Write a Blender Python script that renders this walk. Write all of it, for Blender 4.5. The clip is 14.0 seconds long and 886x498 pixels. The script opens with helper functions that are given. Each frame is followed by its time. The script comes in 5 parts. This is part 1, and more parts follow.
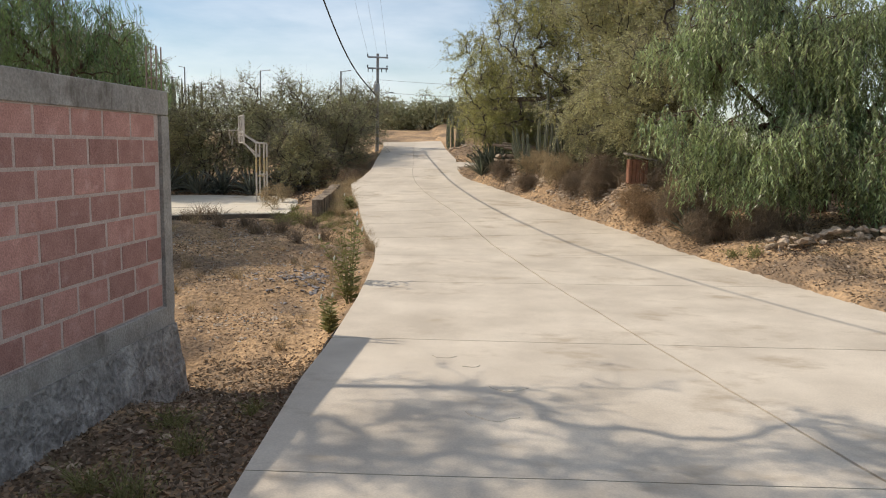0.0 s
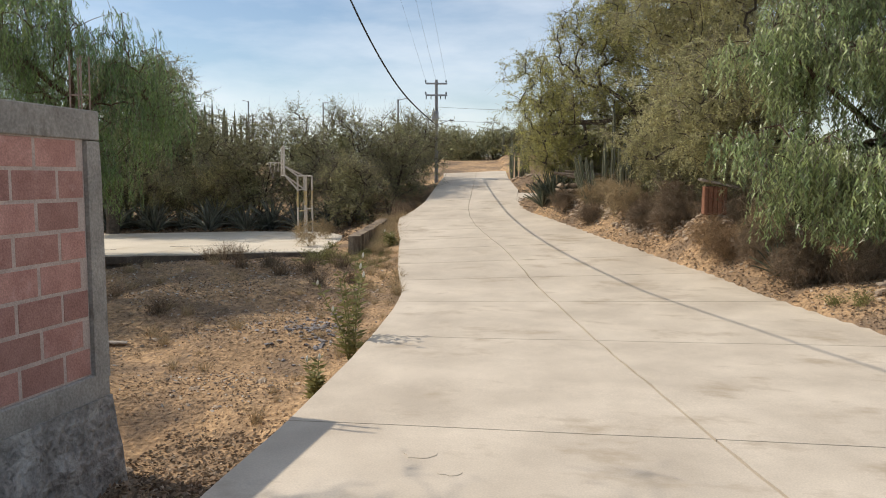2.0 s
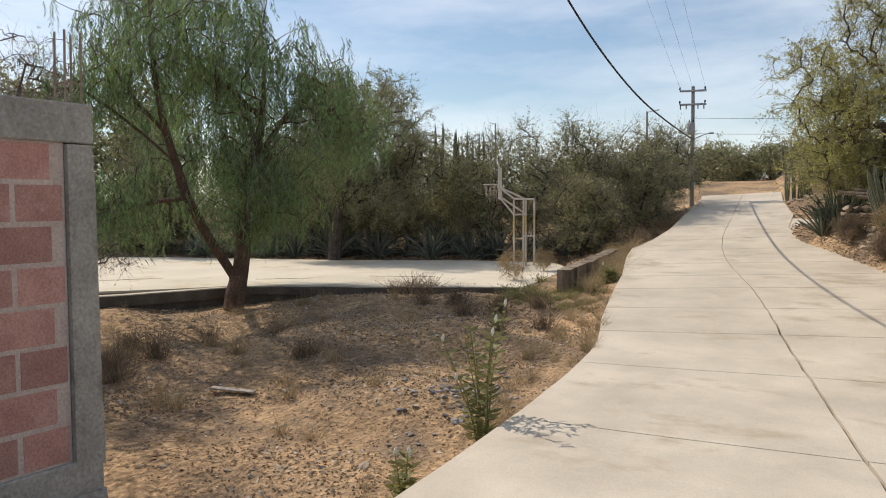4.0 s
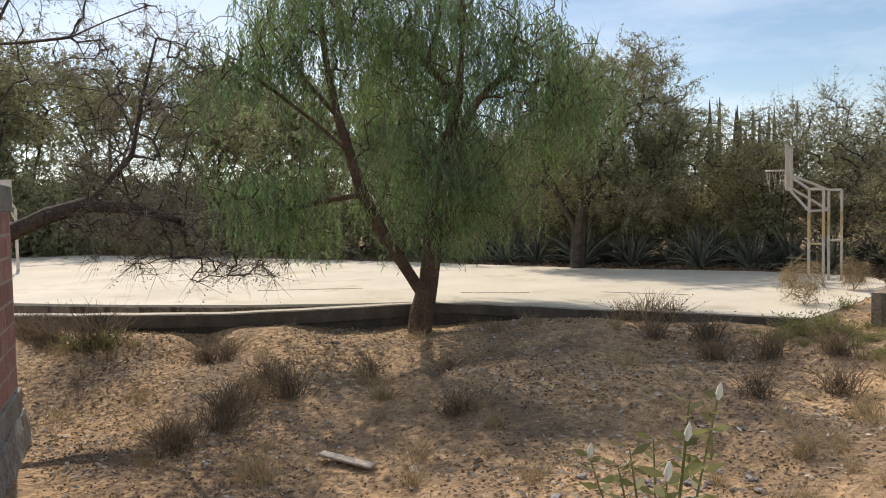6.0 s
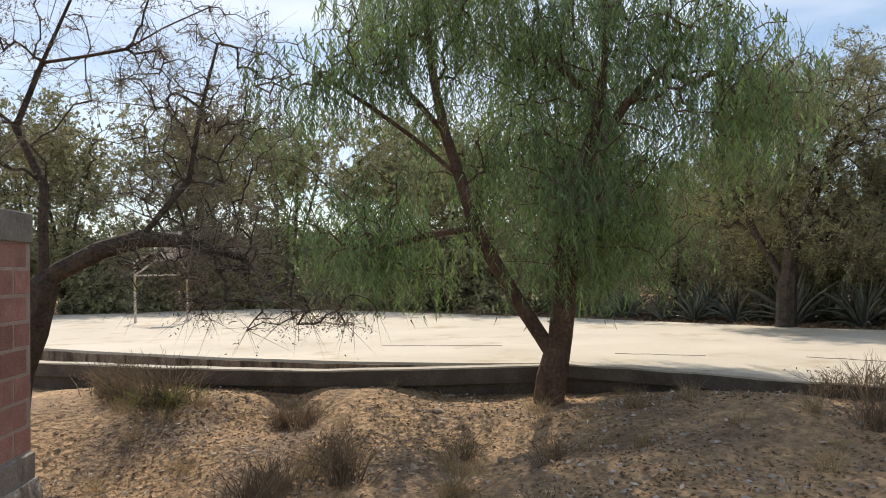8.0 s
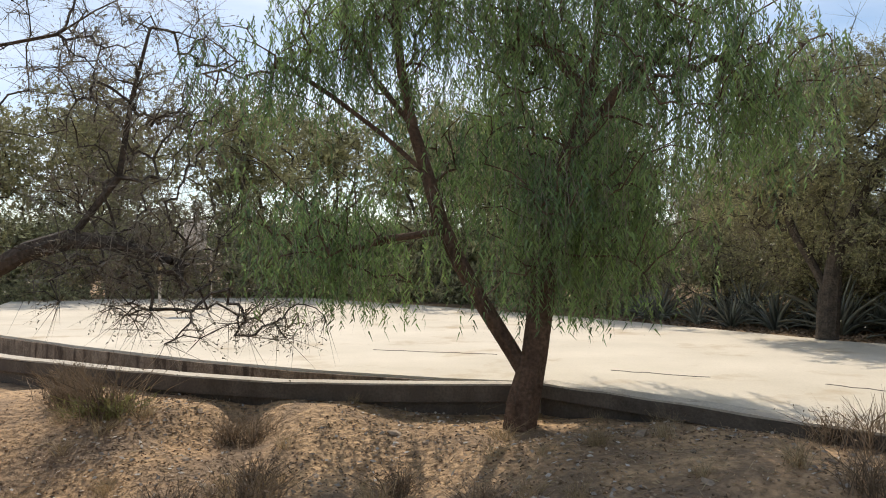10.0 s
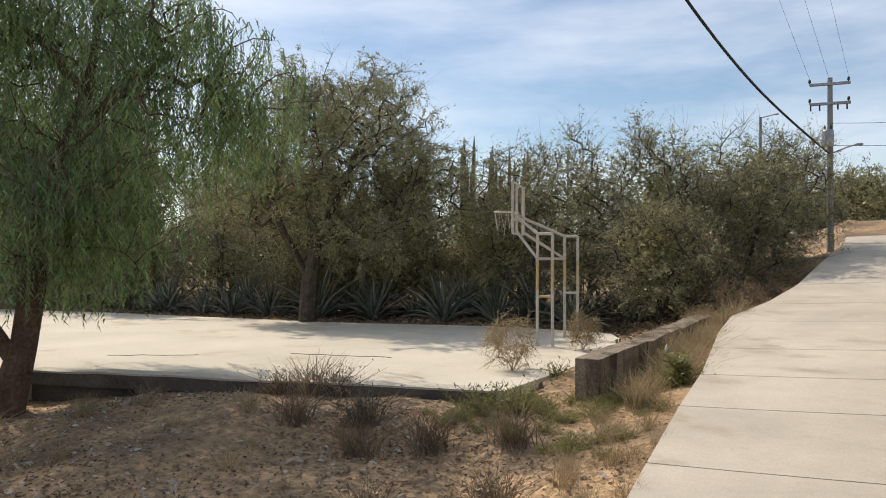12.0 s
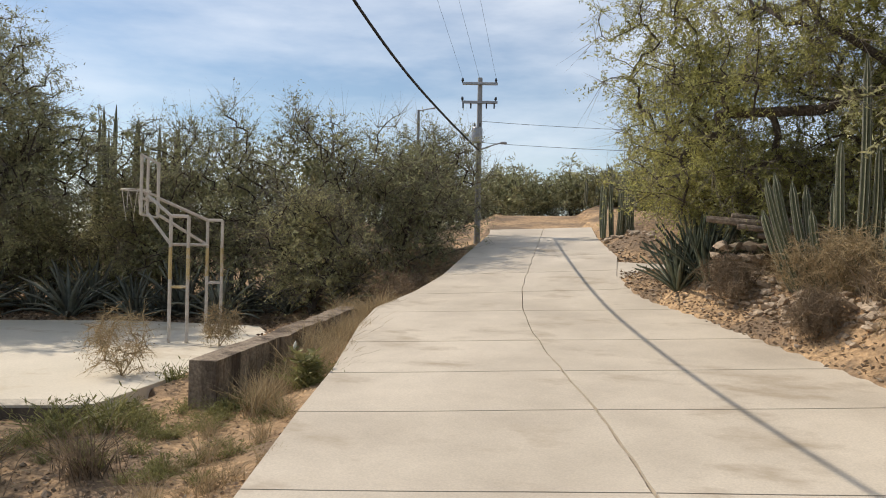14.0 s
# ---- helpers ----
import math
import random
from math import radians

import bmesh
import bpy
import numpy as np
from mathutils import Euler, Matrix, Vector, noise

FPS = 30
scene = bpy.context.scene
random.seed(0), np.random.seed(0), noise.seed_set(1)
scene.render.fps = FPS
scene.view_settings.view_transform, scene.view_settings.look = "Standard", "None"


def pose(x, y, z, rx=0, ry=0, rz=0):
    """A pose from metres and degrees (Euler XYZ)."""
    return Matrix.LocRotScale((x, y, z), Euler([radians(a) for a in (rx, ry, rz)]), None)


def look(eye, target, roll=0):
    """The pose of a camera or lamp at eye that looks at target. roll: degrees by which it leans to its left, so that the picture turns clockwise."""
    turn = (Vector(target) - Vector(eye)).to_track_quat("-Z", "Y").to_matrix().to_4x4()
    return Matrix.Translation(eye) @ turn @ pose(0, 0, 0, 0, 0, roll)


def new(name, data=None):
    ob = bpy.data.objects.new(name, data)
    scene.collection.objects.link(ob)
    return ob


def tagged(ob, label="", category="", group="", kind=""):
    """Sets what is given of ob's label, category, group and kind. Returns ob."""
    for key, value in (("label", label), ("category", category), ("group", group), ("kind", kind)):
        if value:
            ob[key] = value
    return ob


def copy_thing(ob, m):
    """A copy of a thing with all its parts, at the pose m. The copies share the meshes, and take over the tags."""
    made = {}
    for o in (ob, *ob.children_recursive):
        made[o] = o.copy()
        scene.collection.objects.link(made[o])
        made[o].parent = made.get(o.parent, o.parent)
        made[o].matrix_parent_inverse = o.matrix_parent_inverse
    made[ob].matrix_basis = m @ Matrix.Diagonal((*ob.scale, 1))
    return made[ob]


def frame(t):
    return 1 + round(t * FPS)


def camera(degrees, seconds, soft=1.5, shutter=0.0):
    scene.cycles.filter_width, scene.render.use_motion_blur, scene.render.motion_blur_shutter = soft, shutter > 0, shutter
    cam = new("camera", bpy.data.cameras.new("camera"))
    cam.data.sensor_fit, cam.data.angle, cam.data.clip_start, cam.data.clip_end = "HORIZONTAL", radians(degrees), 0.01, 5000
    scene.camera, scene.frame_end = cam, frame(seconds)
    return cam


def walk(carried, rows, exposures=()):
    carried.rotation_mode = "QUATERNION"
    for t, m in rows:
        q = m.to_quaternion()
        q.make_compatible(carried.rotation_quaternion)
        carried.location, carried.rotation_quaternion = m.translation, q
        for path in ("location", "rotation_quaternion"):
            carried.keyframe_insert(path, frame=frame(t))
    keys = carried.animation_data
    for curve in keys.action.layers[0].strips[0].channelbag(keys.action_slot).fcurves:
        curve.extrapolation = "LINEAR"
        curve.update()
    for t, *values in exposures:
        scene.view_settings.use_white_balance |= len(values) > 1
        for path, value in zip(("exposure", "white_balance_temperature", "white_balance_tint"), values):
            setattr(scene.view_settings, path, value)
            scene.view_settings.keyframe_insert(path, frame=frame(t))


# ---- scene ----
cam = camera(59.3, 14.0, soft=1.0)
PATH = [
    (0, (0.691, 0.753, 1.757), (0.492, 2.726, 1.498), 1.0),
    (0.5, (0.79, 1.223, 1.735), (0.56, 3.196, 1.495), 0.5),
    (1, (0.893, 1.684, 1.693), (0.622, 3.653, 1.473), 0.0),
    (1.5, (1.026, 2.118, 1.684), (0.695, 4.08, 1.483), -0.1),
    (2, (1.233, 2.626, 1.716), (0.809, 4.572, 1.536), 0.0),
    (2.5, (1.354, 3.147, 1.714), (0.811, 5.066, 1.567), 0.1),
    (3, (1.574, 3.654, 1.684), (0.874, 5.524, 1.568), 0.1),
    (3.5, (1.527, 4.6, 1.675), (0.643, 6.391, 1.563), -0.1),
    (4, (1.463, 5.387, 1.642), (0.384, 7.067, 1.532), -0.3),
    (4.2, (1.416, 5.668, 1.659), (0.264, 7.3, 1.545), -0.2),
    (6.5, (-0.22, 9.067, 1.484), (-1.931, 10.101, 1.431), -1.5),
    (7, (-0.738, 9.667, 1.352), (-2.527, 10.561, 1.366), -1.7),
    (7.5, (-1.013, 9.93, 1.274), (-2.855, 10.705, 1.339), -1.6),
    (8.6, (-0.9, 10.62, 1.4), (-2.8, 11.24, 1.44), -0.7),
    (9.8, (-1.338, 11.306, 1.496), (-3.279, 11.785, 1.524), 0.0),
    (10, (-1.363, 11.394, 1.512), (-3.293, 11.919, 1.543), -0.1),
    (10.5, (-1.322, 11.604, 1.488), (-3.188, 12.323, 1.52), -0.4),
    (11, (-0.784, 11.345, 1.465), (-2.512, 12.351, 1.496), -0.6),
    (11.5, (-0.682, 11.393, 1.429), (-2.214, 12.677, 1.464), -0.5),
    (12, (-0.238, 11.091, 1.461), (-1.546, 12.604, 1.485), 0.2),
    (12.5, (0.043, 10.881, 1.479), (-1.033, 12.567, 1.499), 0.5),
    (13, (-0.029, 11.201, 1.485), (-0.896, 13.003, 1.504), 0.8),
    (13.5, (-0.121, 11.413, 1.471), (-0.824, 13.286, 1.486), 1.1),
    (14, (-0.242, 11.997, 1.454), (-0.851, 13.902, 1.458), 1.2),
]

walk(cam, [(t, look(eye, target, roll)) for t, eye, target, roll in PATH], exposures=[(0, -0.18), (4.2, -0.2), (6.5, -0.08), (11, -0.08), (12.5, -0.2), (14, -0.2)])

# ---- world, sun ----
SUN = Vector((-2.1, 0.3, 2.3)).normalized()
world = bpy.data.worlds.new("world")
scene.world = world
world.use_nodes = True
wn, wl = world.node_tree.nodes, world.node_tree.links
wn.clear()
sky = wn.new("ShaderNodeTexSky")
sky.sky_type = "NISHITA"
sky.sun_disc = False
sky.sun_elevation = math.asin(SUN.z)
sky.sun_rotation = radians(278)
sky.dust_density = 0.4
sky.air_density = 1.0
coord = wn.new("ShaderNodeTexCoord")
stretch = wn.new("ShaderNodeMapping")
stretch.inputs["Scale"].default_value = (1.6, 1.2, 6.0)
stretch.inputs["Rotation"].default_value = (0.15, 0.2, 0.5)
wisps = wn.new("ShaderNodeTexNoise")
wisps.inputs["Scale"].default_value = 1.7
wisps.inputs["Detail"].default_value = 7
wisps.inputs["Roughness"].default_value = 0.55
ramp = wn.new("ShaderNodeValToRGB")
ramp.color_ramp.elements[0].position = 0.36
ramp.color_ramp.elements[1].position = 0.78
ramp.color_ramp.elements[1].color = (0.75, 0.75, 0.75, 1)
mixsky = wn.new("ShaderNodeMix")
mixsky.data_type = "RGBA"
mixsky.inputs[7].default_value = (9.6, 9.9, 10.4, 1)
back = wn.new("ShaderNodeBackground")
back.inputs["Strength"].default_value = 0.13
wout = wn.new("ShaderNodeOutputWorld")
wl.new(coord.outputs["Generated"], stretch.inputs["Vector"])
wl.new(stretch.outputs["Vector"], wisps.inputs["Vector"])
wl.new(wisps.outputs["Fac"], ramp.inputs["Fac"])
wl.new(ramp.outputs["Color"], mixsky.inputs[0])
wl.new(sky.outputs["Color"], mixsky.inputs[6])
wl.new(mixsky.outputs[2], back.inputs["Color"])
wl.new(back.outputs["Background"], wout.inputs["Surface"])
sun = new("sun", bpy.data.lights.new("sun", "SUN"))
sun.data.energy = 4.2
sun.data.angle = radians(0.5)
sun.data.color = (1.0, 0.89, 0.755)
sun.matrix_world = look(SUN * 60, (0, 0, 0))


# ---- materials ----
def material(name, low, high, scale=6.0, rough=0.85, bump=0.3, fine=40.0, fine_amount=0.35, metal=0.0, grit=0.02, stain=None, vary=0.0, leafy=0.0, spec=0.3):
    """low, high: the two colours that broad noise mixes; fine: scale of the grain; vary: brightness spread per piece or island."""
    m = bpy.data.materials.new(name)
    m.use_nodes = True
    n, l = m.node_tree.nodes, m.node_tree.links
    n.clear()
    out = n.new("ShaderNodeOutputMaterial")
    pos = n.new("ShaderNodeNewGeometry")
    broad = n.new("ShaderNodeTexNoise")
    broad.inputs["Scale"].default_value = scale
    broad.inputs["Detail"].default_value = 5
    broad.inputs["Roughness"].default_value = 0.6
    l.new(pos.outputs["Position"], broad.inputs["Vector"])
    spread = n.new("ShaderNodeMapRange")
    spread.inputs["From Min"].default_value = 0.32
    spread.inputs["From Max"].default_value = 0.68
    l.new(broad.outputs["Fac"], spread.inputs["Value"])
    mix = n.new("ShaderNodeMix")
    mix.data_type = "RGBA"
    mix.inputs[6].default_value = (*low, 1)
    mix.inputs[7].default_value = (*high, 1)
    l.new(spread.outputs["Result"], mix.inputs[0])
    colour = mix.outputs[2]
    grain = n.new("ShaderNodeTexNoise")
    grain.inputs["Scale"].default_value = fine
    grain.inputs["Detail"].default_value = 4
    l.new(pos.outputs["Position"], grain.inputs["Vector"])
    if fine_amount:
        dark = n.new("ShaderNodeMapRange")
        dark.inputs["From Min"].default_value = 0.3
        dark.inputs["From Max"].default_value = 0.7
        dark.inputs["To Min"].default_value = 1 - fine_amount
        dark.inputs["To Max"].default_value = 1 + fine_amount
        l.new(grain.outputs["Fac"], dark.inputs["Value"])
        times = n.new("ShaderNodeVectorMath")
        times.operation = "SCALE"
        l.new(colour, times.inputs[0])
        l.new(dark.outputs["Result"], times.inputs["Scale"])
        colour = times.outputs["Vector"]
    if stain:
        tint, size, edge, *pull = stain
        spots = n.new("ShaderNodeTexNoise")
        spots.inputs["Scale"].default_value = size
        spots.inputs["Detail"].default_value = 6
        spots.inputs["Roughness"].default_value = 0.65
        shift = n.new("ShaderNodeVectorMath")
        shift.operation = "ADD"
        shift.inputs[1].default_value = (17.3, 5.1, 9.7)
        l.new(pos.outputs["Position"], shift.inputs[0])
        spread_out = n.new("ShaderNodeVectorMath")
        spread_out.operation = "MULTIPLY"
        spread_out.inputs[1].default_value = pull[0] if pull else (1, 1, 1)
        l.new(shift.outputs["Vector"], spread_out.inputs[0])
        l.new(spread_out.outputs["Vector"], spots.inputs["Vector"])
        cut = n.new("ShaderNodeMapRange")
        cut.inputs["From Min"].default_value = edge
        cut.inputs["From Max"].default_value = edge + 0.14
        l.new(spots.outputs["Fac"], cut.inputs["Value"])
        over = n.new("ShaderNodeMix")
        over.data_type = "RGBA"
        over.inputs[7].default_value = (*tint, 1)
        l.new(cut.outputs["Result"], over.inputs[0])
        l.new(colour, over.inputs[6])
        colour = over.outputs[2]
    if vary:
        info = n.new("ShaderNodeObjectInfo")
        source = pos.outputs["Random Per Island"] if leafy else info.outputs["Random"]
        span = n.new("ShaderNodeMapRange")
        span.inputs["To Min"].default_value = 1 - vary
        span.inputs["To Max"].default_value = 1 + vary
        l.new(source, span.inputs["Value"])
        times2 = n.new("ShaderNodeVectorMath")
        times2.operation = "SCALE"
        l.new(colour, times2.inputs[0])
        l.new(span.outputs["Result"], times2.inputs["Scale"])
        colour = times2.outputs["Vector"]
    shade = n.new("ShaderNodeBsdfPrincipled")
    shade.inputs["Roughness"].default_value = rough
    shade.inputs["Metallic"].default_value = metal
    shade.inputs["Specular IOR Level"].default_value = spec
    l.new(colour, shade.inputs["Base Color"])
    if bump:
        relief = n.new("ShaderNodeBump")
        relief.inputs["Strength"].default_value = bump
        relief.inputs["Distance"].default_value = grit
        l.new(grain.outputs["Fac"], relief.inputs["Height"])
        l.new(relief.outputs["Normal"], shade.inputs["Normal"])
    surface = shade.outputs["BSDF"]
    if leafy:
        glow = n.new("ShaderNodeBsdfTranslucent")
        l.new(colour, glow.inputs["Color"])
        blend = n.new("ShaderNodeMixShader")
        blend.inputs["Fac"].default_value = leafy
        l.new(surface, blend.inputs[1])
        l.new(glow.outputs["BSDF"], blend.inputs[2])
        surface = blend.outputs["Shader"]
    l.new(surface, out.inputs["Surface"])
    return m


M_EARTH = material("dry_earth", (0.33, 0.22, 0.125), (0.545, 0.368, 0.208), 0.55, 0.95, 1.0, 16, 0.4, stain=((0.225, 0.16, 0.105), 0.95, 0.46), grit=0.06)
M_ROAD = material("road_concrete", (0.475, 0.413, 0.33), (0.645, 0.57, 0.462), 1.0, 0.8, 0.25, 75, 0.08, stain=((0.415, 0.345, 0.258), 1.4, 0.55, (0.8, 1.3, 1)), grit=0.004)
M_COURT = material("court_concrete", (0.60, 0.54, 0.43), (0.72, 0.65, 0.53), 0.6, 0.85, 0.2, 50, 0.06, stain=((0.50, 0.405, 0.275), 0.9, 0.55), grit=0.004)
# Kerb colours hold the light: sunlight in the top, shade in the sides.
M_KERB_TOP = material("sunlit_kerb_top", (0.46, 0.41, 0.33), (0.62, 0.56, 0.46), 2, 0.9, 0.4, 45, 0.15, stain=((0.26, 0.215, 0.165), 4, 0.6))
M_KERB = material("shaded_concrete", (0.08, 0.066, 0.052), (0.16, 0.133, 0.105), 3, 0.9, 0.5, 45, 0.2, stain=((0.11, 0.09, 0.072), 3, 0.53, (1, 1, 0.4)))
# Brown stains on the low wall; also the shade tone of the court slab's edge.
M_STAIN_SHADE = material("stain_shade_concrete", (0.17, 0.128, 0.092), (0.36, 0.29, 0.215), 4, 0.9, 0.7, 40, 0.3, stain=((0.085, 0.062, 0.045), 4.5, 0.49, (1.3, 1.3, 0.25)))
M_CEMENT = material("grey_cement", (0.25, 0.232, 0.208), (0.38, 0.355, 0.32), 3, 0.9, 0.6, 45, 0.2, stain=((0.15, 0.132, 0.112), 4, 0.54, (1, 1, 0.5)))
M_PLINTH = material("rough_plinth", (0.22, 0.205, 0.185), (0.37, 0.345, 0.315), 4, 0.95, 0.9, 18, 0.35, grit=0.06, stain=((0.58, 0.55, 0.50), 2.4, 0.56))
M_BLOCK = material("pink_block", (0.37, 0.19, 0.16), (0.49, 0.275, 0.23), 5, 0.9, 0.5, 70, 0.2, vary=0.2, stain=((0.52, 0.32, 0.28), 7, 0.58))
M_MORTAR = material("mortar", (0.44, 0.35, 0.305), (0.56, 0.46, 0.41), 8, 0.95, 0.4, 60, 0.15)
M_BARK = material("grey_bark", (0.055, 0.046, 0.038), (0.12, 0.096, 0.075), 7, 0.95, 0.9, 35, 0.35, grit=0.03)
M_BARK_RED = material("pepper_bark", (0.085, 0.055, 0.038), (0.17, 0.11, 0.075), 6, 0.95, 0.9, 30, 0.35, grit=0.03)
M_PEPPER = material("pepper_leaf", (0.115, 0.20, 0.085), (0.26, 0.36, 0.12), 0.9, 0.42, 0, 3, 0, vary=0.5, leafy=0.42, spec=0.6)
# Brighter pepper leaf for the front-lit tree; the sunlight is in the colour.
M_PEPPER_SUNLIT = material("sunlit_pepper_leaf", (0.20, 0.28, 0.11), (0.42, 0.47, 0.22), 1.3, 0.38, 0, 3, 0, vary=0.6, leafy=0.35, spec=0.6)
M_MESQ = material("mesquite_leaf", (0.31, 0.31, 0.11), (0.54, 0.51, 0.18), 0.8, 0.55, 0, 3, 0, vary=0.5, leafy=0.4)
M_HEDGE = material("shrub_leaf", (0.245, 0.245, 0.13), (0.42, 0.41, 0.215), 0.7, 0.6, 0, 3, 0, vary=0.5, leafy=0.2)
M_MESQ_DRY = material("dry_mesquite_leaf", (0.36, 0.35, 0.175), (0.54, 0.51, 0.27), 0.8, 0.7, 0, 3, 0, vary=0.4, leafy=0.35)
M_MESQ_DARK = material("dark_mesquite_leaf", (0.18, 0.165, 0.12), (0.29, 0.27, 0.185), 0.8, 0.6, 0, 3, 0, vary=0.4, leafy=0.2)
M_TWIG = material("dry_twig", (0.19, 0.165, 0.13), (0.30, 0.26, 0.21), 3, 0.9, 0, 3, 0, vary=0.3, leafy=0.01)
M_AGAVE = material("agave_leaf", (0.10, 0.11, 0.088), (0.23, 0.24, 0.19), 2, 0.4, 0.1, 20, 0.15, vary=0.5, spec=0.5)
# Darker copy of the agave leaf, with the bank's shade in its green.
M_AGAVE_SHADE = material("shaded_agave_leaf", (0.05, 0.062, 0.04), (0.125, 0.14, 0.088), 3, 0.45, 0.1, 20, 0.2, vary=0.4, spec=0.5)
M_CACTUS = material("cactus_skin", (0.085, 0.10, 0.058), (0.155, 0.165, 0.095), 2, 0.6, 0.2, 30, 0.2, vary=0.2)
M_RIB = material("pale_rib", (0.30, 0.29, 0.22), (0.40, 0.385, 0.30), 9, 0.8, 0, 30, 0.2)
M_STONE = material("field_stone", (0.31, 0.235, 0.165), (0.49, 0.395, 0.295), 3, 0.9, 0.6, 25, 0.25, vary=0.3)
M_SLATE = material("bluish_stone", (0.19, 0.178, 0.178), (0.33, 0.31, 0.305), 3, 0.9, 0.5, 25, 0.25, vary=0.35)
M_PIPE = material("chalky_white_paint", (0.50, 0.45, 0.395), (0.63, 0.58, 0.52), 8, 0.5, 0.1, 60, 0.1, stain=((0.32, 0.20, 0.11), 9, 0.6))
M_YELLOW = material("yellow_paint", (0.48, 0.36, 0.16), (0.58, 0.46, 0.25), 8, 0.5, 0.1, 60, 0.1, stain=((0.55, 0.48, 0.38), 7, 0.48))
M_POLE = material("pole_concrete", (0.24, 0.24, 0.245), (0.32, 0.32, 0.32), 3, 0.85, 0.2, 40, 0.1)
M_STEEL = material("dull_steel", (0.30, 0.31, 0.33), (0.38, 0.39, 0.41), 4, 0.5, 0, 30, 0.1, metal=0.6)
M_CABLE = material("black_cable", (0.02, 0.02, 0.022), (0.03, 0.03, 0.03), 4, 0.6, 0, 30, 0.0)
M_RUST = material("rusty_bar", (0.22, 0.16, 0.125), (0.31, 0.24, 0.195), 9, 0.9, 0.2, 60, 0.2)
M_STRAW = material("dry_grass", (0.34, 0.26, 0.15), (0.49, 0.39, 0.24), 1.5, 0.9, 0, 3, 0, vary=0.35, leafy=0.3)
M_STRAW_DARK = material("dead_weed", (0.175, 0.132, 0.09), (0.29, 0.222, 0.152), 1.5, 0.9, 0, 3, 0, vary=0.4, leafy=0.2)
M_BRUSH = material("dry_brush", (0.28, 0.19, 0.11), (0.42, 0.30, 0.18), 1.5, 0.9, 0, 3, 0, vary=0.4, leafy=0.25)
M_WEED = material("green_weed", (0.185, 0.19, 0.072), (0.31, 0.295, 0.125), 2, 0.6, 0, 3, 0, vary=0.35, leafy=0.35)
M_FLOWER = material("pale_fruit", (0.60, 0.58, 0.48), (0.7, 0.68, 0.58), 2, 0.8, 0, 3, 0)
M_RED = material("terracotta", (0.21, 0.095, 0.058), (0.31, 0.15, 0.09), 6, 0.9, 0.4, 40, 0.2)
M_CLOD = material("earth_clod", (0.26, 0.18, 0.115), (0.40, 0.285, 0.18), 4, 0.95, 0.3, 30, 0.3, vary=0.3, leafy=0.01)
M_LOG = material("weathered_log", (0.16, 0.12, 0.09), (0.32, 0.26, 0.20), 9, 0.9, 0.6, 50, 0.3)
M_LITTER = material("dark_litter", (0.20, 0.142, 0.096), (0.34, 0.25, 0.17), 2, 0.9, 0, 3, 0, vary=0.5, leafy=0.05)
M_HUSK = material("pale_husk", (0.40, 0.36, 0.31), (0.58, 0.54, 0.48), 2, 0.9, 0, 3, 0, vary=0.3, leafy=0.05)
M_WOOD = material("weathered_wood", (0.34, 0.29, 0.24), (0.46, 0.41, 0.35), 6, 0.9, 0.5, 40, 0.25)


# ---- mesh helpers ----
def mesh_of(name, verts, faces, mat, smooth=False):
    me = bpy.data.meshes.new(name)
    me.from_pydata([tuple(v) for v in verts], [], [tuple(f) for f in faces])
    me.materials.append(mat)
    if smooth:
        me.polygons.foreach_set("use_smooth", [True] * len(me.polygons))
    me.update()
    return me


def quads_mesh(name, verts, mat):
    """A mesh of loose faces from an array (faces, corners, 3)."""
    n, c = verts.shape[:2]
    me = bpy.data.meshes.new(name)
    me.vertices.add(n * c)
    me.vertices.foreach_set("co", np.asarray(verts, dtype=np.float32).reshape(-1))
    me.loops.add(n * c)
    me.loops.foreach_set("vertex_index", np.arange(n * c, dtype=np.int32))
    me.polygons.add(n)
    me.polygons.foreach_set("loop_start", np.arange(0, n * c, c, dtype=np.int32))
    me.polygons.foreach_set("loop_total", np.full(n, c, dtype=np.int32))
    me.materials.append(mat)
    me.update(calc_edges=True)
    return me


def thing(name, at, label, category, group="", kind=""):
    ob = new(name)
    ob.empty_display_size = 0.1
    ob.location = at
    return tagged(ob, label, category, group, kind)


def child(name, me, parent, label="", at=(0, 0, 0), rot=None, scale=None):
    ob = new(name, me)
    ob.parent = parent
    ob.location = at
    if rot is not None:
        ob.rotation_euler = rot
    if scale is not None:
        ob.scale = scale
    return tagged(ob, label)


def box(sx, sy, sz, at=(0, 0, 0), bevel=0.0):
    """Vertices and faces of a box with its middle at the given place, its edges cut by bevel."""
    bm = bmesh.new()
    bmesh.ops.create_cube(bm, size=1)
    bmesh.ops.scale(bm, vec=(sx, sy, sz), verts=bm.verts)
    if bevel:
        bmesh.ops.bevel(bm, geom=bm.edges[:], offset=bevel, segments=1, affect="EDGES")
    v = [tuple(Vector(at) + x.co) for x in bm.verts]
    f = [[x.index for x in p.verts] for p in bm.faces]
    bm.free()
    return v, f


def join(*pieces):
    verts, faces = [], []
    for v, f in pieces:
        k = len(verts)
        verts += list(v)
        faces += [[i + k for i in p] for p in f]
    return verts, faces


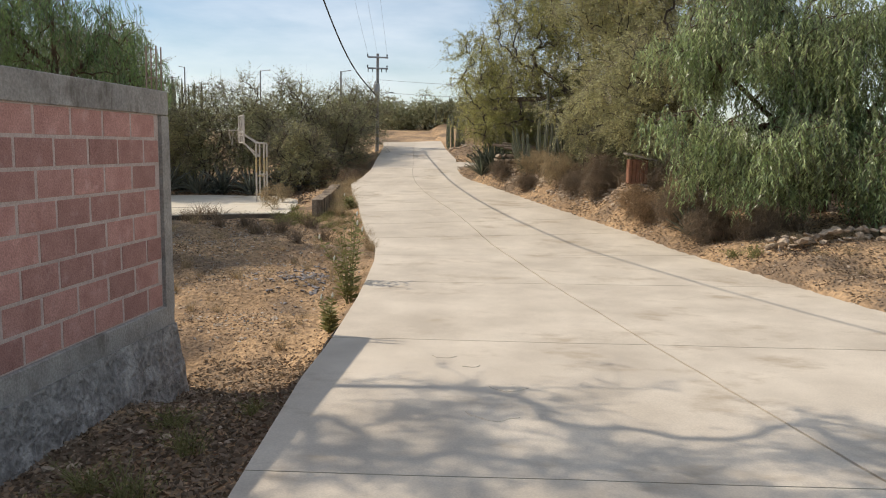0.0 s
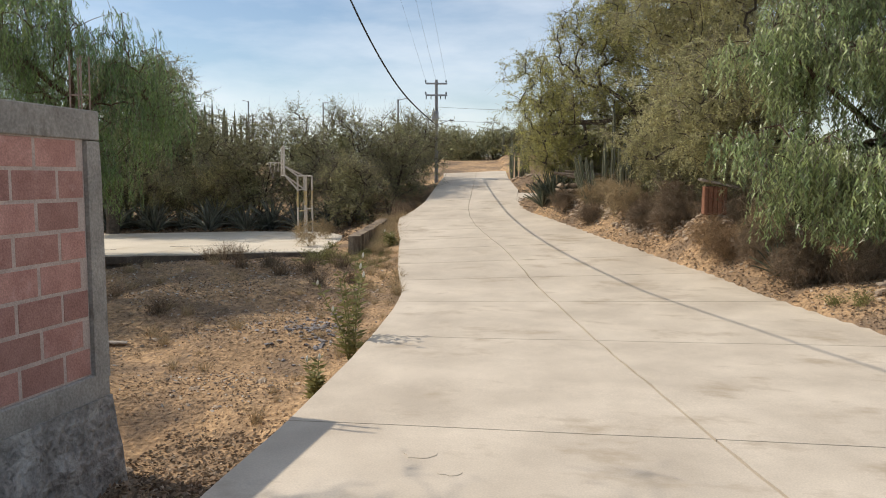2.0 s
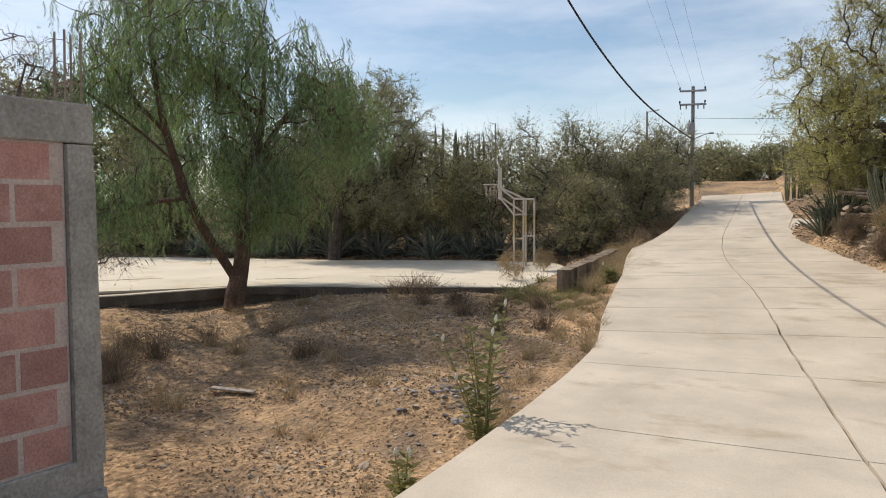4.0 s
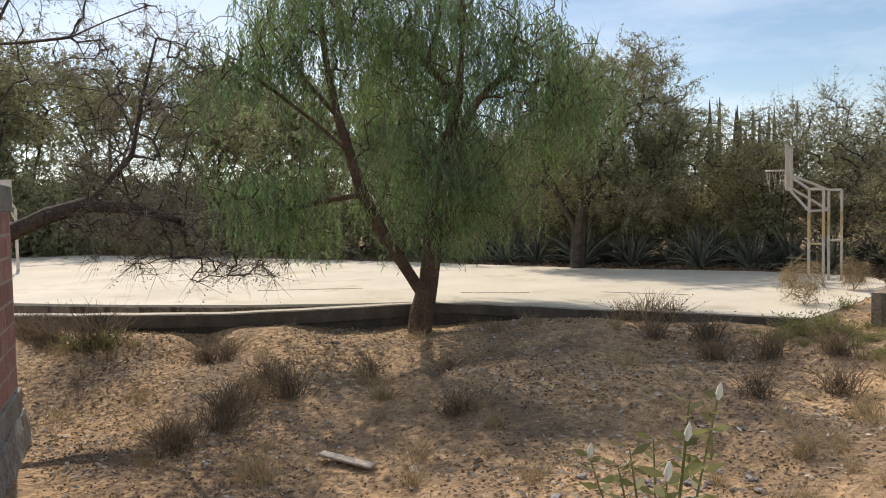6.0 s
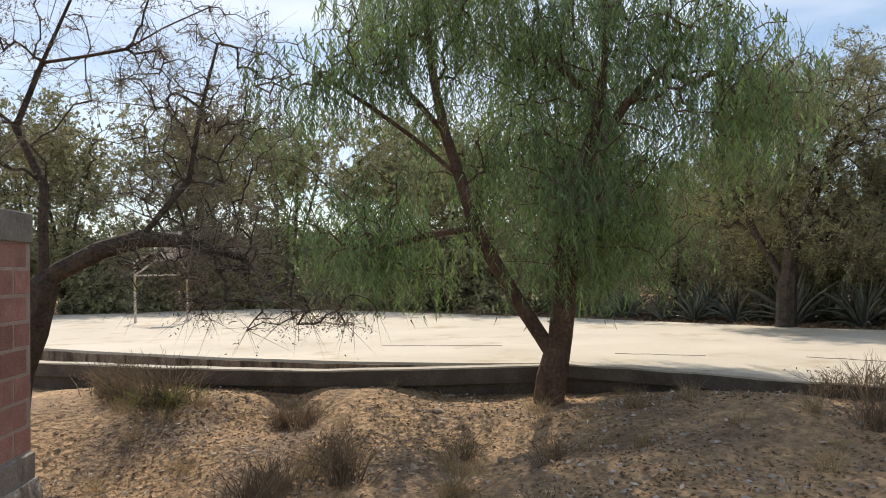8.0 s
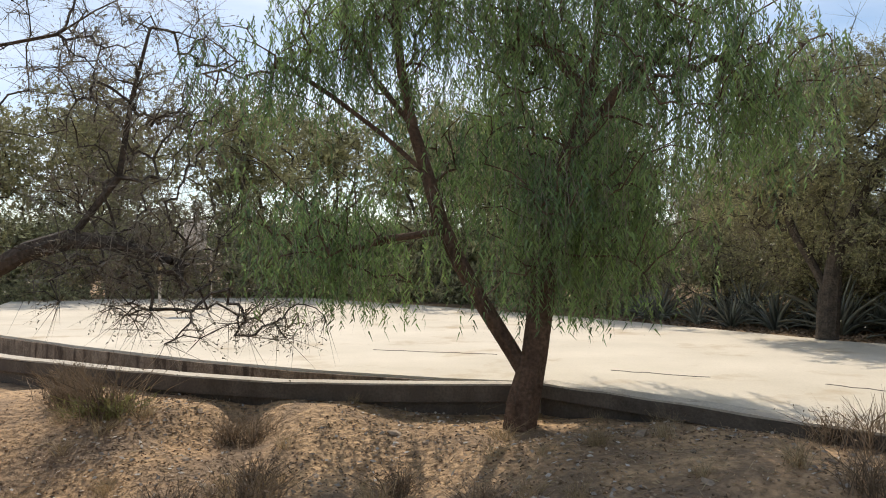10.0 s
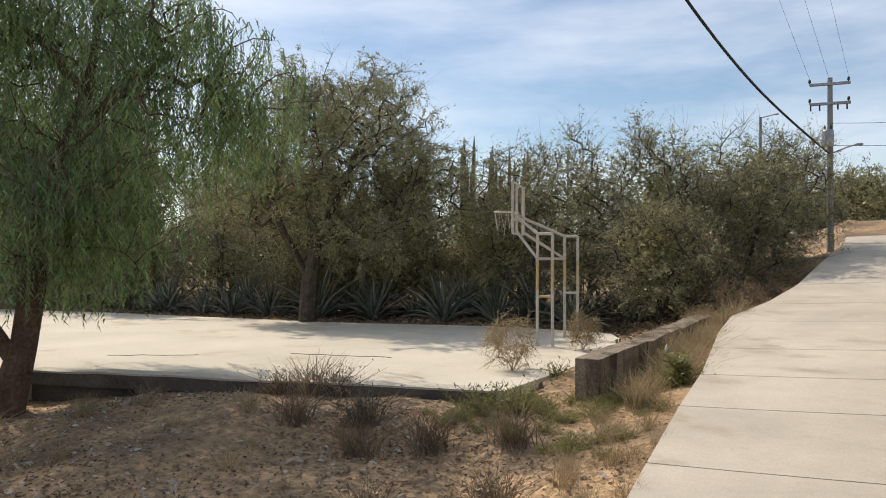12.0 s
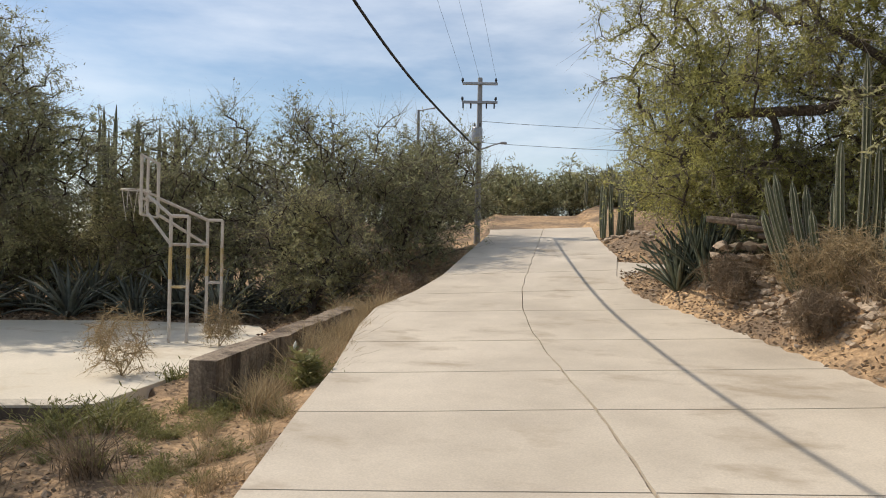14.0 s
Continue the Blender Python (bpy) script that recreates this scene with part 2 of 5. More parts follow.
def tube(points, radii, sides=8, caps=True):
    """A round bar along a line of points, with a radius at each."""
    pts = [Vector(p) for p in points]
    verts, faces = [], []
    for i, p in enumerate(pts):
        way = (pts[min(i + 1, len(pts) - 1)] - pts[max(i - 1, 0)]).normalized()
        side = way.cross(Vector((0.31, 0.11, 1)) if abs(way.z) < 0.9 else Vector((1, 0.2, 0))).normalized()
        up = side.cross(way)
        for k in range(sides):
            a = 2 * math.pi * k / sides
            verts.append(tuple(p + (side * math.cos(a) + up * math.sin(a)) * radii[i]))
    for i in range(len(pts) - 1):
        for k in range(sides):
            a, b = i * sides + k, i * sides + (k + 1) % sides
            faces.append((a, b, b + sides, a + sides))
    if caps:
        faces.append(tuple(range(sides))[::-1])
        faces.append(tuple(range((len(pts) - 1) * sides, len(pts) * sides)))
    return verts, faces


# ---- lie of the land ----
ROAD_Y = (-60, 0, 8, 11, 13.9, 16.4, 19, 21.3, 24, 27, 31, 40, 80)
ROAD_Z = (-0.2, -0.08, -0.05, 0, 0.12, 0.4, 0.68, 0.93, 1.4, 1.9, 2.5, 2.9, 3.1)
LEFT_Y = (-60, 0, 4.5, 6.8, 7.8, 9.9, 12.5, 13.5, 14.1, 15.2, 18, 19.6, 20.6, 22.7, 26.6, 29.2, 40)
LEFT_X = (-0.6, -0.6, -0.76, -1.0, -1.05, -1.22, -1.5, -1.66, -1.8, -2.15, -2.88, -3.38, -3.62, -3.55, -3.9, -4.5, -6.5)
RIGHT_Y = (-60, 0, 4, 8, 9.8, 11.1, 13.9, 14.9, 17.9, 19.6, 21.6, 22.3, 23.7, 25.7, 27, 29.2, 40)
RIGHT_X = (9.0, 8.2, 7.0, 5.5, 4.78, 4.35, 3.2, 2.75, 1.02, 0.12, -0.96, -1.2, -1.32, -1.85, -2.1, -2.5, -4.3)
MID_Y = (-60, 0, 4.5, 8.1, 10.95, 13.4, 15.8, 17, 18.2, 19.3, 20.5, 21.8, 23.3, 27, 40)
MID_X = (4.2, 4.2, 2.95, 1.93, 1.09, 0.37, -0.38, -0.8, -1.28, -1.68, -2.02, -2.3, -2.5, -3.0, -5.5)
SPOTS = np.array((
    (-2.8, 8.4, -0.78), (-2.4, 6.4, -0.52), (-1.8, 4, -0.40), (-2.2, 1.5, -0.40), (-2.2, -3, -0.4), (-8.7, 11.4, -0.17), (-7.2, 12.2, -0.2),
    (-7.9, 13.8, 0.02), (-4.6, 15.9, 0.27), (-5.6, 15.3, 0.26), (-6.6, 14.75, 0.2), (-7.2, 14.4, 0.13), (-4.2, 14.6, 0.08), (-4.5, 10, -0.5), (-2.6, 10.5, -0.45), (-3, 12.3, -0.2), (-2.6, 14.2, 0.02),
    (-8.9, 12.0, 0.15), (-9.4, 10.9, 0.15), (-10.6, 9.7, 0.12), (-12, 9.3, 0.0), (-14, 7, -0.1), (-6, 9.5, -0.45), (-7.4, 9.45, -0.52), (-6.7, 9.9, -0.42), (-3.4, 17.4, 0.33), (-3.75, 16.5, 0.2), (-4.4, 17.2, 0.34), (-4.6, 18.6, 0.34), (-3.6, 19, 0.5), (-4.2, 21, 0.62), (-6, 23, 0.55), (-9, 24, 0.5), (-14, 21, 0.35),
    (-20, 19, 0.35), (-28, 12, 0.35), (-28, 2, 0), (-5, 26, 1.5), (-7, 30, 2.1), (-5.5, 8, -0.7), (-15, 3, -0.5), (-8, 0, -0.5),
    (5.9, 9, -0.06), (5.2, 11, 0.18), (4.6, 12, 0.35), (3.7, 13.9, 0.25), (3.1, 14.9, 0.42), (4.3, 14.6, 0.75), (5.6, 12.6, 0.55), (2.4, 16.6, 0.72), (1.5, 17.9, 0.66), (1.5, 18.9, 1.05), (2.6, 18, 1.3),
    (0.6, 19.8, 0.98), (0.2, 21.2, 1.2), (-0.7, 22.9, 1.25), (0.6, 23, 1.6), (-1.0, 25.5, 1.8), (-1.5, 28, 2.15), (4, 21, 1.8), (8, 16, 1.3), (9, 10, 0.5), (9.5, 5, 0.1), (10, 0, 0),
    (-3, 33, 2.75), (4, 34, 2.9), (-14, 34, 2.3), (-2, 30, 2.45), (-7.9, 21.8, 0.31), (-10.6, 20.4, 0.31), (-13, 19.9, 0.31), (-6.0, 22.0, 0.31), (-5.2, 21.3, 0.34), (-9.2, 21.2, 0.31), (-7, 22.6, 0.36), (-9.5, 22.4, 0.36), (-12, 21.2, 0.34), (-16, 19, 0.31), (-19.5, 17.6, 0.31), (2.85, 16.0, 1.4), (3.1, 15.9, 1.4), (2.75, 16.35, 1.35),
    *[(np.interp(y, RIGHT_Y, RIGHT_X) + 0.85, y, np.interp(y, ROAD_Y, ROAD_Z) + np.interp(y, (15, 16, 17.5, 19), (0.5, 0.75, 0.7, 0.55))) for y in np.arange(15.4, 21.0, 0.45)],
    *[(np.interp(y, RIGHT_Y, RIGHT_X) + 0.42, y, np.interp(y, ROAD_Y, ROAD_Z) + 0.07) for y in np.arange(15.2, 21.0, 0.45)]))


def road_z(y):
    return np.interp(y, ROAD_Y, ROAD_Z)


def land(x, y):
    """Height of the bare ground."""
    x, y = np.asarray(x, float), np.asarray(y, float)
    d2 = (x[..., None] - SPOTS[:, 0]) ** 2 + (y[..., None] - SPOTS[:, 1]) ** 2
    w = 1.0 / (d2 + 0.12) ** 2
    z = (w * SPOTS[:, 2]).sum(-1) / w.sum(-1)
    left, right, top = np.interp(y, LEFT_Y, LEFT_X), np.interp(y, RIGHT_Y, RIGHT_X), road_z(y)
    off = np.maximum(left - x, x - right)
    near = np.clip(off / 0.5, 0, 1)
    verge = np.where(x < left, np.where(y > 12, top - 0.07, top - 0.16), top - 0.03)
    z = verge * (1 - near) + z * near
    return np.where(off < 0.02, top - 0.14, z)


COURT_Z = 0.345
COURT = ((-4.15, 16.4), (-8.35, 14.35), (-8.85, 13.5), (-9.75, 12.35), (-11.1, 11.0), (-13.2, 9.3), (-17.5, 6.2), (-28, 5.0), (-27, 13.5), (-21.5, 16.2), (-15.5, 18.6), (-10.6, 20.0), (-7.9, 21.4), (-6.0, 21.6), (-5.05, 20.4), (-4.5, 18.2))


# ---- ground ----
def ground_axis(lo, hi, step, far):
    fine = np.arange(lo, hi + step / 2, step)
    out = np.cumsum(np.geomspace(step * 1.5, far / 4, 26))
    return np.concatenate((lo - out[::-1], fine, hi + out))


gx, gy = ground_axis(-20, 9, 0.12, 1500), ground_axis(-3, 30, 0.12, 1500)
GX, GY = np.meshgrid(gx, gy)
GZ = land(GX, GY)
rough_noise = np.array([noise.fractal(Vector((x * 1.1, y * 1.1, 0.3)), 0.9, 2.1, 5) for x, y in zip(GX.ravel(), GY.ravel())]).reshape(GX.shape)
onroad = (GX > np.interp(GY, LEFT_Y, LEFT_X) - 0.12) & (GX < np.interp(GY, RIGHT_Y, RIGHT_X) + 0.1)
def inside(x, y, outline):
    hit = np.zeros(x.shape, bool)
    for (ax, ay), (bx, by) in zip(outline, outline[1:] + outline[:1]):
        if ay != by:
            hit ^= ((ay > y) != (by > y)) & (x < (bx - ax) * (y - ay) / (by - ay) + ax)
    return hit


GZ = GZ + np.where(onroad, 0, rough_noise * 0.05) - np.where(inside(GX, GY, COURT), 0.3, 0)
ny, nx = GX.shape
idx = np.arange(nx * ny).reshape(ny, nx)
faces = np.stack((idx[:-1, :-1], idx[:-1, 1:], idx[1:, 1:], idx[1:, :-1]), -1).reshape(-1, 4)
me = mesh_of("ground", np.stack((GX, GY, GZ), -1).reshape(-1, 3), faces.tolist(), M_EARTH, True)
tagged(new("ground", me), "dry tan earth with grit and scattered dark litter", "ground", kind="structure")

# ---- road of cast slabs ----
JOINTS = (-12, -9.5, -6.7, -3.8, -0.9, 2.1, 5.05, 8.05, 10.95, 13.0, 14.6, 15.8, 17.0, 17.9, 18.9, 20.3, 21.5, 22.7, 24, 25.4, 27.2)
road = tagged(new("road"), "pale cast concrete road rising ahead in two lanes of slabs", "road", kind="structure")


def middle(y, side):
    """The lanes' joint, wavy and chipped, a little wider on the near stretch."""
    return np.interp(y, MID_Y, MID_X) + 0.014 * noise.noise(Vector((y * 2.3, 0, 0))) + side * (np.interp(y, (14, 20), (0.013, 0.004)) + 0.007 * noise.noise(Vector((y * 9, side, 3))))


def slab(y0, y1, near_x, far_x):
    rows, cols, verts, faces = 18, 4, [], []
    for i in range(rows + 1):
        y = y0 + (y1 - y0) * i / rows
        a, b = near_x(y), far_x(y)
        for j in range(cols + 1):
            x = a + (b - a) * j / cols
            yy = y + np.interp(y, (8, 11, 14, 17), (0.07, 0.1, 0.2, 0.3)) * (x - np.interp(y, MID_Y, MID_X))
            verts.append((x, yy, float(road_z(yy)) + 0.002 * math.sin(3 * x + y)))
    top = (rows + 1) * (cols + 1)
    verts += [(x, y, z - 0.24) for x, y, z in verts]
    at = lambda i, j: i * (cols + 1) + j
    for i in range(rows):
        for j in range(cols):
            q = (at(i, j), at(i, j + 1), at(i + 1, j + 1), at(i + 1, j))
            faces.append(q)
    rim = [at(0, j) for j in range(cols)] + [at(i, cols) for i in range(rows)] + [at(rows, j) for j in range(cols, 0, -1)] + [at(i, 0) for i in range(rows, 0, -1)]
    for a, b in zip(rim, rim[1:] + rim[:1]):
        faces.append((b, a, a + top, b + top))
    return mesh_of("slab", verts, faces, M_ROAD)


for y0, y1 in zip(JOINTS, JOINTS[1:]):
    child("slab", slab(y0 + 0.006, y1 - 0.006, lambda y: np.interp(y, LEFT_Y, LEFT_X), lambda y: middle(y, -1)), road)
    child("slab", slab(y0 + 0.006, y1 - 0.006, lambda y: middle(y, 1), lambda y: np.interp(y, RIGHT_Y, RIGHT_X)), road)

# ---- court ----
def prism(outline, top, depth):
    n = len(outline)
    verts = [(x, y, top) for x, y in outline] + [(x, y, top - depth) for x, y in outline]
    faces = [tuple(range(n))] + [((i + 1) % n, i, i + n, (i + 1) % n + n) for i in range(n)]
    if sum(a[0] * b[1] - b[0] * a[1] for a, b in zip(outline, outline[1:] + outline[:1])) < 0:
        faces = [f[::-1] for f in faces]
    return verts, faces


court = thing("sports_court", (0, 0, 0), "bleached concrete sports court slab with cracked surface", "court")
child("slab", mesh_of("court_slab", *prism(COURT, COURT_Z, 0.5), M_COURT), court)


def strip(points, width, top, depth, jitter=0.0):
    """A kerb along a line in plan."""
    rnd = random.Random(5)
    left, right = [], []
    for i, p in enumerate(points):
        a, b = Vector(points[max(i - 1, 0)]), Vector(points[min(i + 1, len(points) - 1)])
        way = (b - a).normalized()
        side = Vector((-way.y, way.x)) * width / 2
        c = Vector(p)
        left.append(c + side)
        right.append(c - side)
    verts, faces = [], []
    for a, b in zip(left, right):
        t = top + rnd.uniform(-jitter, jitter)
        verts += [(a.x, a.y, t), (b.x, b.y, t), (b.x, b.y, top - depth), (a.x, a.y, top - depth)]
    for i in range(len(points) - 1):
        k = i * 4
        for a, b in ((0, 1), (1, 2), (2, 3), (3, 0)):
            faces.append((k + a, k + 4 + a, k + 4 + b, k + b))
    faces += [(0, 1, 2, 3), (len(verts) - 1, len(verts) - 2, len(verts) - 3, len(verts) - 4)]
    return verts, faces


def dense(points, step=0.35):
    out = []
    for a, b in zip(points, points[1:]):
        a, b = Vector(a), Vector(b)
        n = max(1, int((b - a).length / step))
        out += [tuple(a.lerp(b, i / n)) for i in range(n)]
    return out + [tuple(points[-1])]


kerb = thing("kerb", (0, 0, 0), "low weathered concrete kerb along the court's edge", "kerb")
FRONT = dense([(-4.2, 16.36), (-6.2, 15.4), (-8.35, 14.3)])
SIDE = dense([(-8.42, 14.22), (-8.72, 13.1), (-9.05, 12.25), (-9.75, 11.15), (-10.75, 10.1), (-12.1, 8.8), (-13.8, 7.3)])
# Sides and footings are toned dark for shade, tops pale for sun.
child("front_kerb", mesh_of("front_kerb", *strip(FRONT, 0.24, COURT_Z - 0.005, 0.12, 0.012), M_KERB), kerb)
child("front_top", mesh_of("front_top", *strip(FRONT, 0.225, COURT_Z + 0.014, 0.022, 0.008), M_KERB_TOP), kerb, "worn kerb top, paled for the sun on it")
child("front_base", mesh_of("front_base", *strip(FRONT, 0.09, COURT_Z - 0.12, 0.4), M_KERB), kerb, "undercut footing, coloured dark for the shade below the kerb")
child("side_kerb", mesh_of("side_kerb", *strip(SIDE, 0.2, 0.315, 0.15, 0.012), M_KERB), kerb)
child("side_top", mesh_of("side_top", *strip(SIDE, 0.188, 0.334, 0.022, 0.008), M_KERB_TOP), kerb, "worn kerb top, paled for the sun on it")
child("side_base", mesh_of("side_base", *strip(SIDE, 0.09, 0.17, 0.4), M_KERB), kerb, "undercut footing, coloured dark for the shade below the kerb")
# Dark strip added for the shade on the slab's edge face.
child("slab_edge", mesh_of("slab_edge", *strip(dense([(-8.6, 13.95), (-8.83, 13.49), (-9.73, 12.34), (-11.08, 10.99), (-13.18, 9.29), (-17.48, 6.19)]), 0.05, COURT_Z - 0.03, 0.4, 0.004), M_STAIN_SHADE), kerb, "stained edge strip of the court slab, dark for its shade")

# cracks and joints of the court: thin recessed strips
for a, b in (((-8.9, 15.3), (-8.2, 16.0)), ((-7.5, 16.8), (-6.4, 17.35)), ((-11.5, 13.2), (-10.6, 14.6))):
    pts = dense([a, b], 0.12)
    rnd = random.Random(3)
    pts = [(x + rnd.uniform(-0.03, 0.03), y + rnd.uniform(-0.03, 0.03)) for x, y in pts]
    child("crack", mesh_of("crack", *strip(pts, 0.022, COURT_Z + 0.004, 0.02), M_KERB), court, "dark open crack")

# ---- block wall ----


def block_wall(name, start, end, top, label, end_column, COURSE=0.234, BASE=0.15):
    a, b = Vector(start), Vector(end)
    length = (b - a).length
    angle = math.atan2(b.y - a.y, b.x - a.x)
    w = thing(name, (a.x, a.y, 0), label, "wall", kind="structure")
    w.rotation_euler = (0, 0, angle)
    core = length - (0.18 if end_column else 0)
    child("mortar_core", mesh_of("mortar_core", *box(core, 0.12, top - 0.23 - BASE, (core / 2, 0.075, (BASE + top - 0.23) / 2)), M_MORTAR), w, "pinkish mortar bed")
    child("cap_beam", mesh_of("cap_beam", *box(length, 0.17, 0.232, (length / 2, 0.075, top - 0.115), 0.008), M_CEMENT), w, "grey cast cement beam")
    child("plinth_beam", mesh_of("plinth_beam", *box(length, 0.19, 0.22, (length / 2, 0.075, BASE - 0.11), 0.01), M_CEMENT), w, "grey cement footing beam")
    # rough footing with an uneven face
    rnd = random.Random(7)
    n, verts, faces = int(length / 0.12), [], []
    rows = 9
    for i in range(n + 1):
        for j in range(rows):
            z = BASE - 0.20 - j * 0.14
            verts.append((i * length / n, -0.03 - 0.02 * j - 0.035 * noise.noise(Vector((i * 0.4, j * 0.9, 2))) - rnd.uniform(0, 0.018), z))
    back = len(verts)
    verts += [(x, 0.2, z) for x, y, z in verts]
    at = lambda i, j: i * rows + j
    for i in range(n):
        for j in range(rows - 1):
            faces.append((at(i, j), at(i, j + 1), at(i + 1, j + 1), at(i + 1, j)))
    for i in range(n):
        faces.append((at(i, 0), at(i + 1, 0), at(i + 1, 0) + back, at(i, 0) + back))
    for j in range(rows - 1):
        faces.append((at(n, j), at(n, j + 1), at(n, j + 1) + back, at(n, j) + back))
        faces.append((at(0, j + 1), at(0, j), at(0, j) + back, at(0, j + 1) + back))
    child("footing", mesh_of("footing", verts, faces, M_PLINTH), w, "rough crumbling stone and plaster footing")
    if end_column:
        pts = [(core + 0.09, 0.075, z) for z in (BASE - 0.05, 0.6, 1.2, 1.75, top - 0.24)]
        verts, faces = [], []
        for (x, y, z), g in zip(pts, (0.105, 0.095, 0.09, 0.088, 0.075)):
            verts += [(x - 0.085, y - 0.095, z), (x + g, y - 0.09, z), (x + g, y + 0.09, z), (x - 0.085, y + 0.09, z)]
        for i in range(4):
            for k in range(4):
                faces.append((i * 4 + k, i * 4 + (k + 1) % 4, i * 4 + 4 + (k + 1) % 4, i * 4 + 4 + k))
        faces += [(3, 2, 1, 0), (16, 17, 18, 19)]
        child("column", mesh_of("column", verts, faces, M_CEMENT), w, "cast cement end column")
        for dx, dy in ((0.03, 0.03), (0.13, 0.03), (0.03, 0.13), (0.13, 0.13)):
            child("rebar", mesh_of("rebar", *tube([(core + dx, dy, top - 0.1), (core + dx + 0.01, dy, top + 0.42)], [0.007, 0.007], 6), M_RUST), w, "rusty reinforcing bar")
        child("stirrup", mesh_of("stirrup", *join(tube([(core + 0.03, 0.03, top + 0.12), (core + 0.13, 0.03, top + 0.12)], [0.005] * 2, 5), tube([(core + 0.03, 0.13, top + 0.12), (core + 0.13, 0.13, top + 0.12)], [0.005] * 2, 5),
                                                      tube([(core + 0.03, 0.03, top + 0.12), (core + 0.03, 0.13, top + 0.12)], [0.005] * 2, 5)), M_RUST), w)
    # blocks in running bond
    rnd = random.Random(11)
    full = mesh_of("block", *box(0.442, 0.15, COURSE - 0.026, (0, 0, 0), 0.004), M_BLOCK)
    courses = int(round((top - 0.23 - BASE) / COURSE))
    for c in range(courses):
        z = BASE + (c + 0.5) * COURSE
        x = core - (0.3 if c % 2 else 0.068)
        while x > 0.3:
            lo, hi = max(0.0, x - 0.226), min(core - 0.008, x + 0.226)
            if hi - lo > 0.05:
                child("block", full, w, at=((lo + hi) / 2, 0.075 + rnd.uniform(-0.003, 0.003), z), rot=(0, rnd.uniform(-0.006, 0.006), 0), scale=((hi - lo - 0.006) / 0.452, 0.84, 1))
            x -= 0.466
    return w


block_wall("wall_roadside", (-2.8, -2.5, 0), (-2.8, 8.18, 0), 2.25, "pink block wall with grey cement cap and crumbling footing", True)
block_wall("wall_return", (-2.95, 8.12, 0), (-7.75, 9.32, 0), 1.86, "pink block wall running back from the road beside the field", False, 0.2, 0.03)

# ---- low wall beside the road ----
low = thing("low_wall", (0, 0, 0), "short brown-stained concrete retaining wall with a worn top", "wall")
child("body", mesh_of("body", *strip(dense([(-3.64, 16.9), (-3.75, 18.0), (-3.9, 19.2), (-4.08, 20.4)], 0.2), 0.22, 0.0, 0.9, 0.012), M_STAIN_SHADE), low)
for v in low.children[0].data.vertices:
    v.co.z += float(np.interp(v.co.y, (16.75, 20.4), (0.6, 0.78)))

# ---- basketball hoops ----
def hoop_frame(label, shift, turn, board_sheet):
    """Two ladder panels of pipe carry a board frame on slanting rails."""
    h = thing("basketball_hoop", (-5.9 + shift[0], 20.0 + shift[1], COURT_Z), label, "basketball hoop", "hoops of the court")
    h.rotation_euler = (0, 0, turn)
    near, near_back, far, far_back = (0.06, -0.58), (0.23, -0.49), (-0.25, 0.57), (-0.08, 0.64)
    hang_near, hang_far = (-0.28, -0.56), (-0.49, -0.10)
    board_near, board_far = (-0.15, -0.83), (-0.59, 0.02)
    low, top, mid = 1.115, 1.435, 0.635
    if board_sheet:
        board_near, board_far = (-0.27, -0.61), (-0.47, -0.2)

    def bar(name, a, b, r=0.025, mat=M_PIPE, note=""):
        r *= 0.78
        return child(name, mesh_of(name, *tube([a, b], [r, r], 8), mat), h, note)

    for p, q, tint in ((near, near_back, M_YELLOW), (far, far_back, M_PIPE)):
        bar("post", (*p, -0.03), (*p, top), 0.027)
        bar("post", (*q, -0.03), (*q, top), 0.027)
        bar("crossbar", (*p, top), (*q, top), 0.024)
        bar("crossbar", (*p, mid), (*q, mid), 0.02, tint, "chipped yellow bar" if tint is M_YELLOW else "")
        bar("paint_band", (*p, 0.72), (*p, 1.08), 0.0278, M_YELLOW, "worn yellow paint band")
        bar("paint_band", (*q, 0.72), (*q, 1.08), 0.0278, M_YELLOW, "worn yellow paint band")
    bar("crossbar", (*near, low), (*far, low), 0.024)
    for p, q in ((near, hang_near), (far, hang_far)):
        bar("rail", (*p, top), (*q, 1.67), 0.025)
        bar("rail", (*p, low), (*q, 1.47), 0.025)
        bar("upright", (*q, 1.44), (*q, 2.10), 0.022)
    for z in (1.44, 1.62, 1.70, 2.10):
        bar("board_bar", (*board_near, z), (*board_far, z), 0.017)
    for p in (board_near, board_far):
        bar("board_bar", (*p, 1.44), (*p, 2.10), 0.024)
    cx, cy = -0.53, -0.47
    ring = [(cx + 0.15 * math.cos(2 * math.pi * k / 20), cy + 0.15 * math.sin(2 * math.pi * k / 20), 1.74) for k in range(21)]
    child("rim", mesh_of("rim", *tube(ring, [0.008] * 21, 6, False), M_PIPE), h, "bare pale hoop ring")
    bar("rim_arm", (cx + 0.12, cy + 0.08, 1.74), (-0.36, -0.40, 1.72), 0.014)
    net = []
    for k in range(9):
        a = 2 * math.pi * k / 9
        net.append(tube([(cx + 0.15 * math.cos(a), cy + 0.15 * math.sin(a), 1.74), (cx + 0.11 * math.cos(a + 0.3), cy + 0.11 * math.sin(a + 0.3), 1.74 - (0.22 if k % 3 else 0.36))], [0.004, 0.003], 4))
    child("net", mesh_of("net", *join(*net), M_PIPE), h, "torn pale net")
    if board_sheet:
        a, b = Vector(board_near), Vector(board_far)
        sheet = mesh_of("backboard", *box((b - a).length, 0.03, 0.66, (0, 0, 0), 0.004), M_PIPE)
        child("backboard", sheet, h, "white painted board", ((a.x + b.x) / 2, (a.y + b.y) / 2, 1.77), (0, 0, math.atan2(b.y - a.y, b.x - a.x)))
    return h


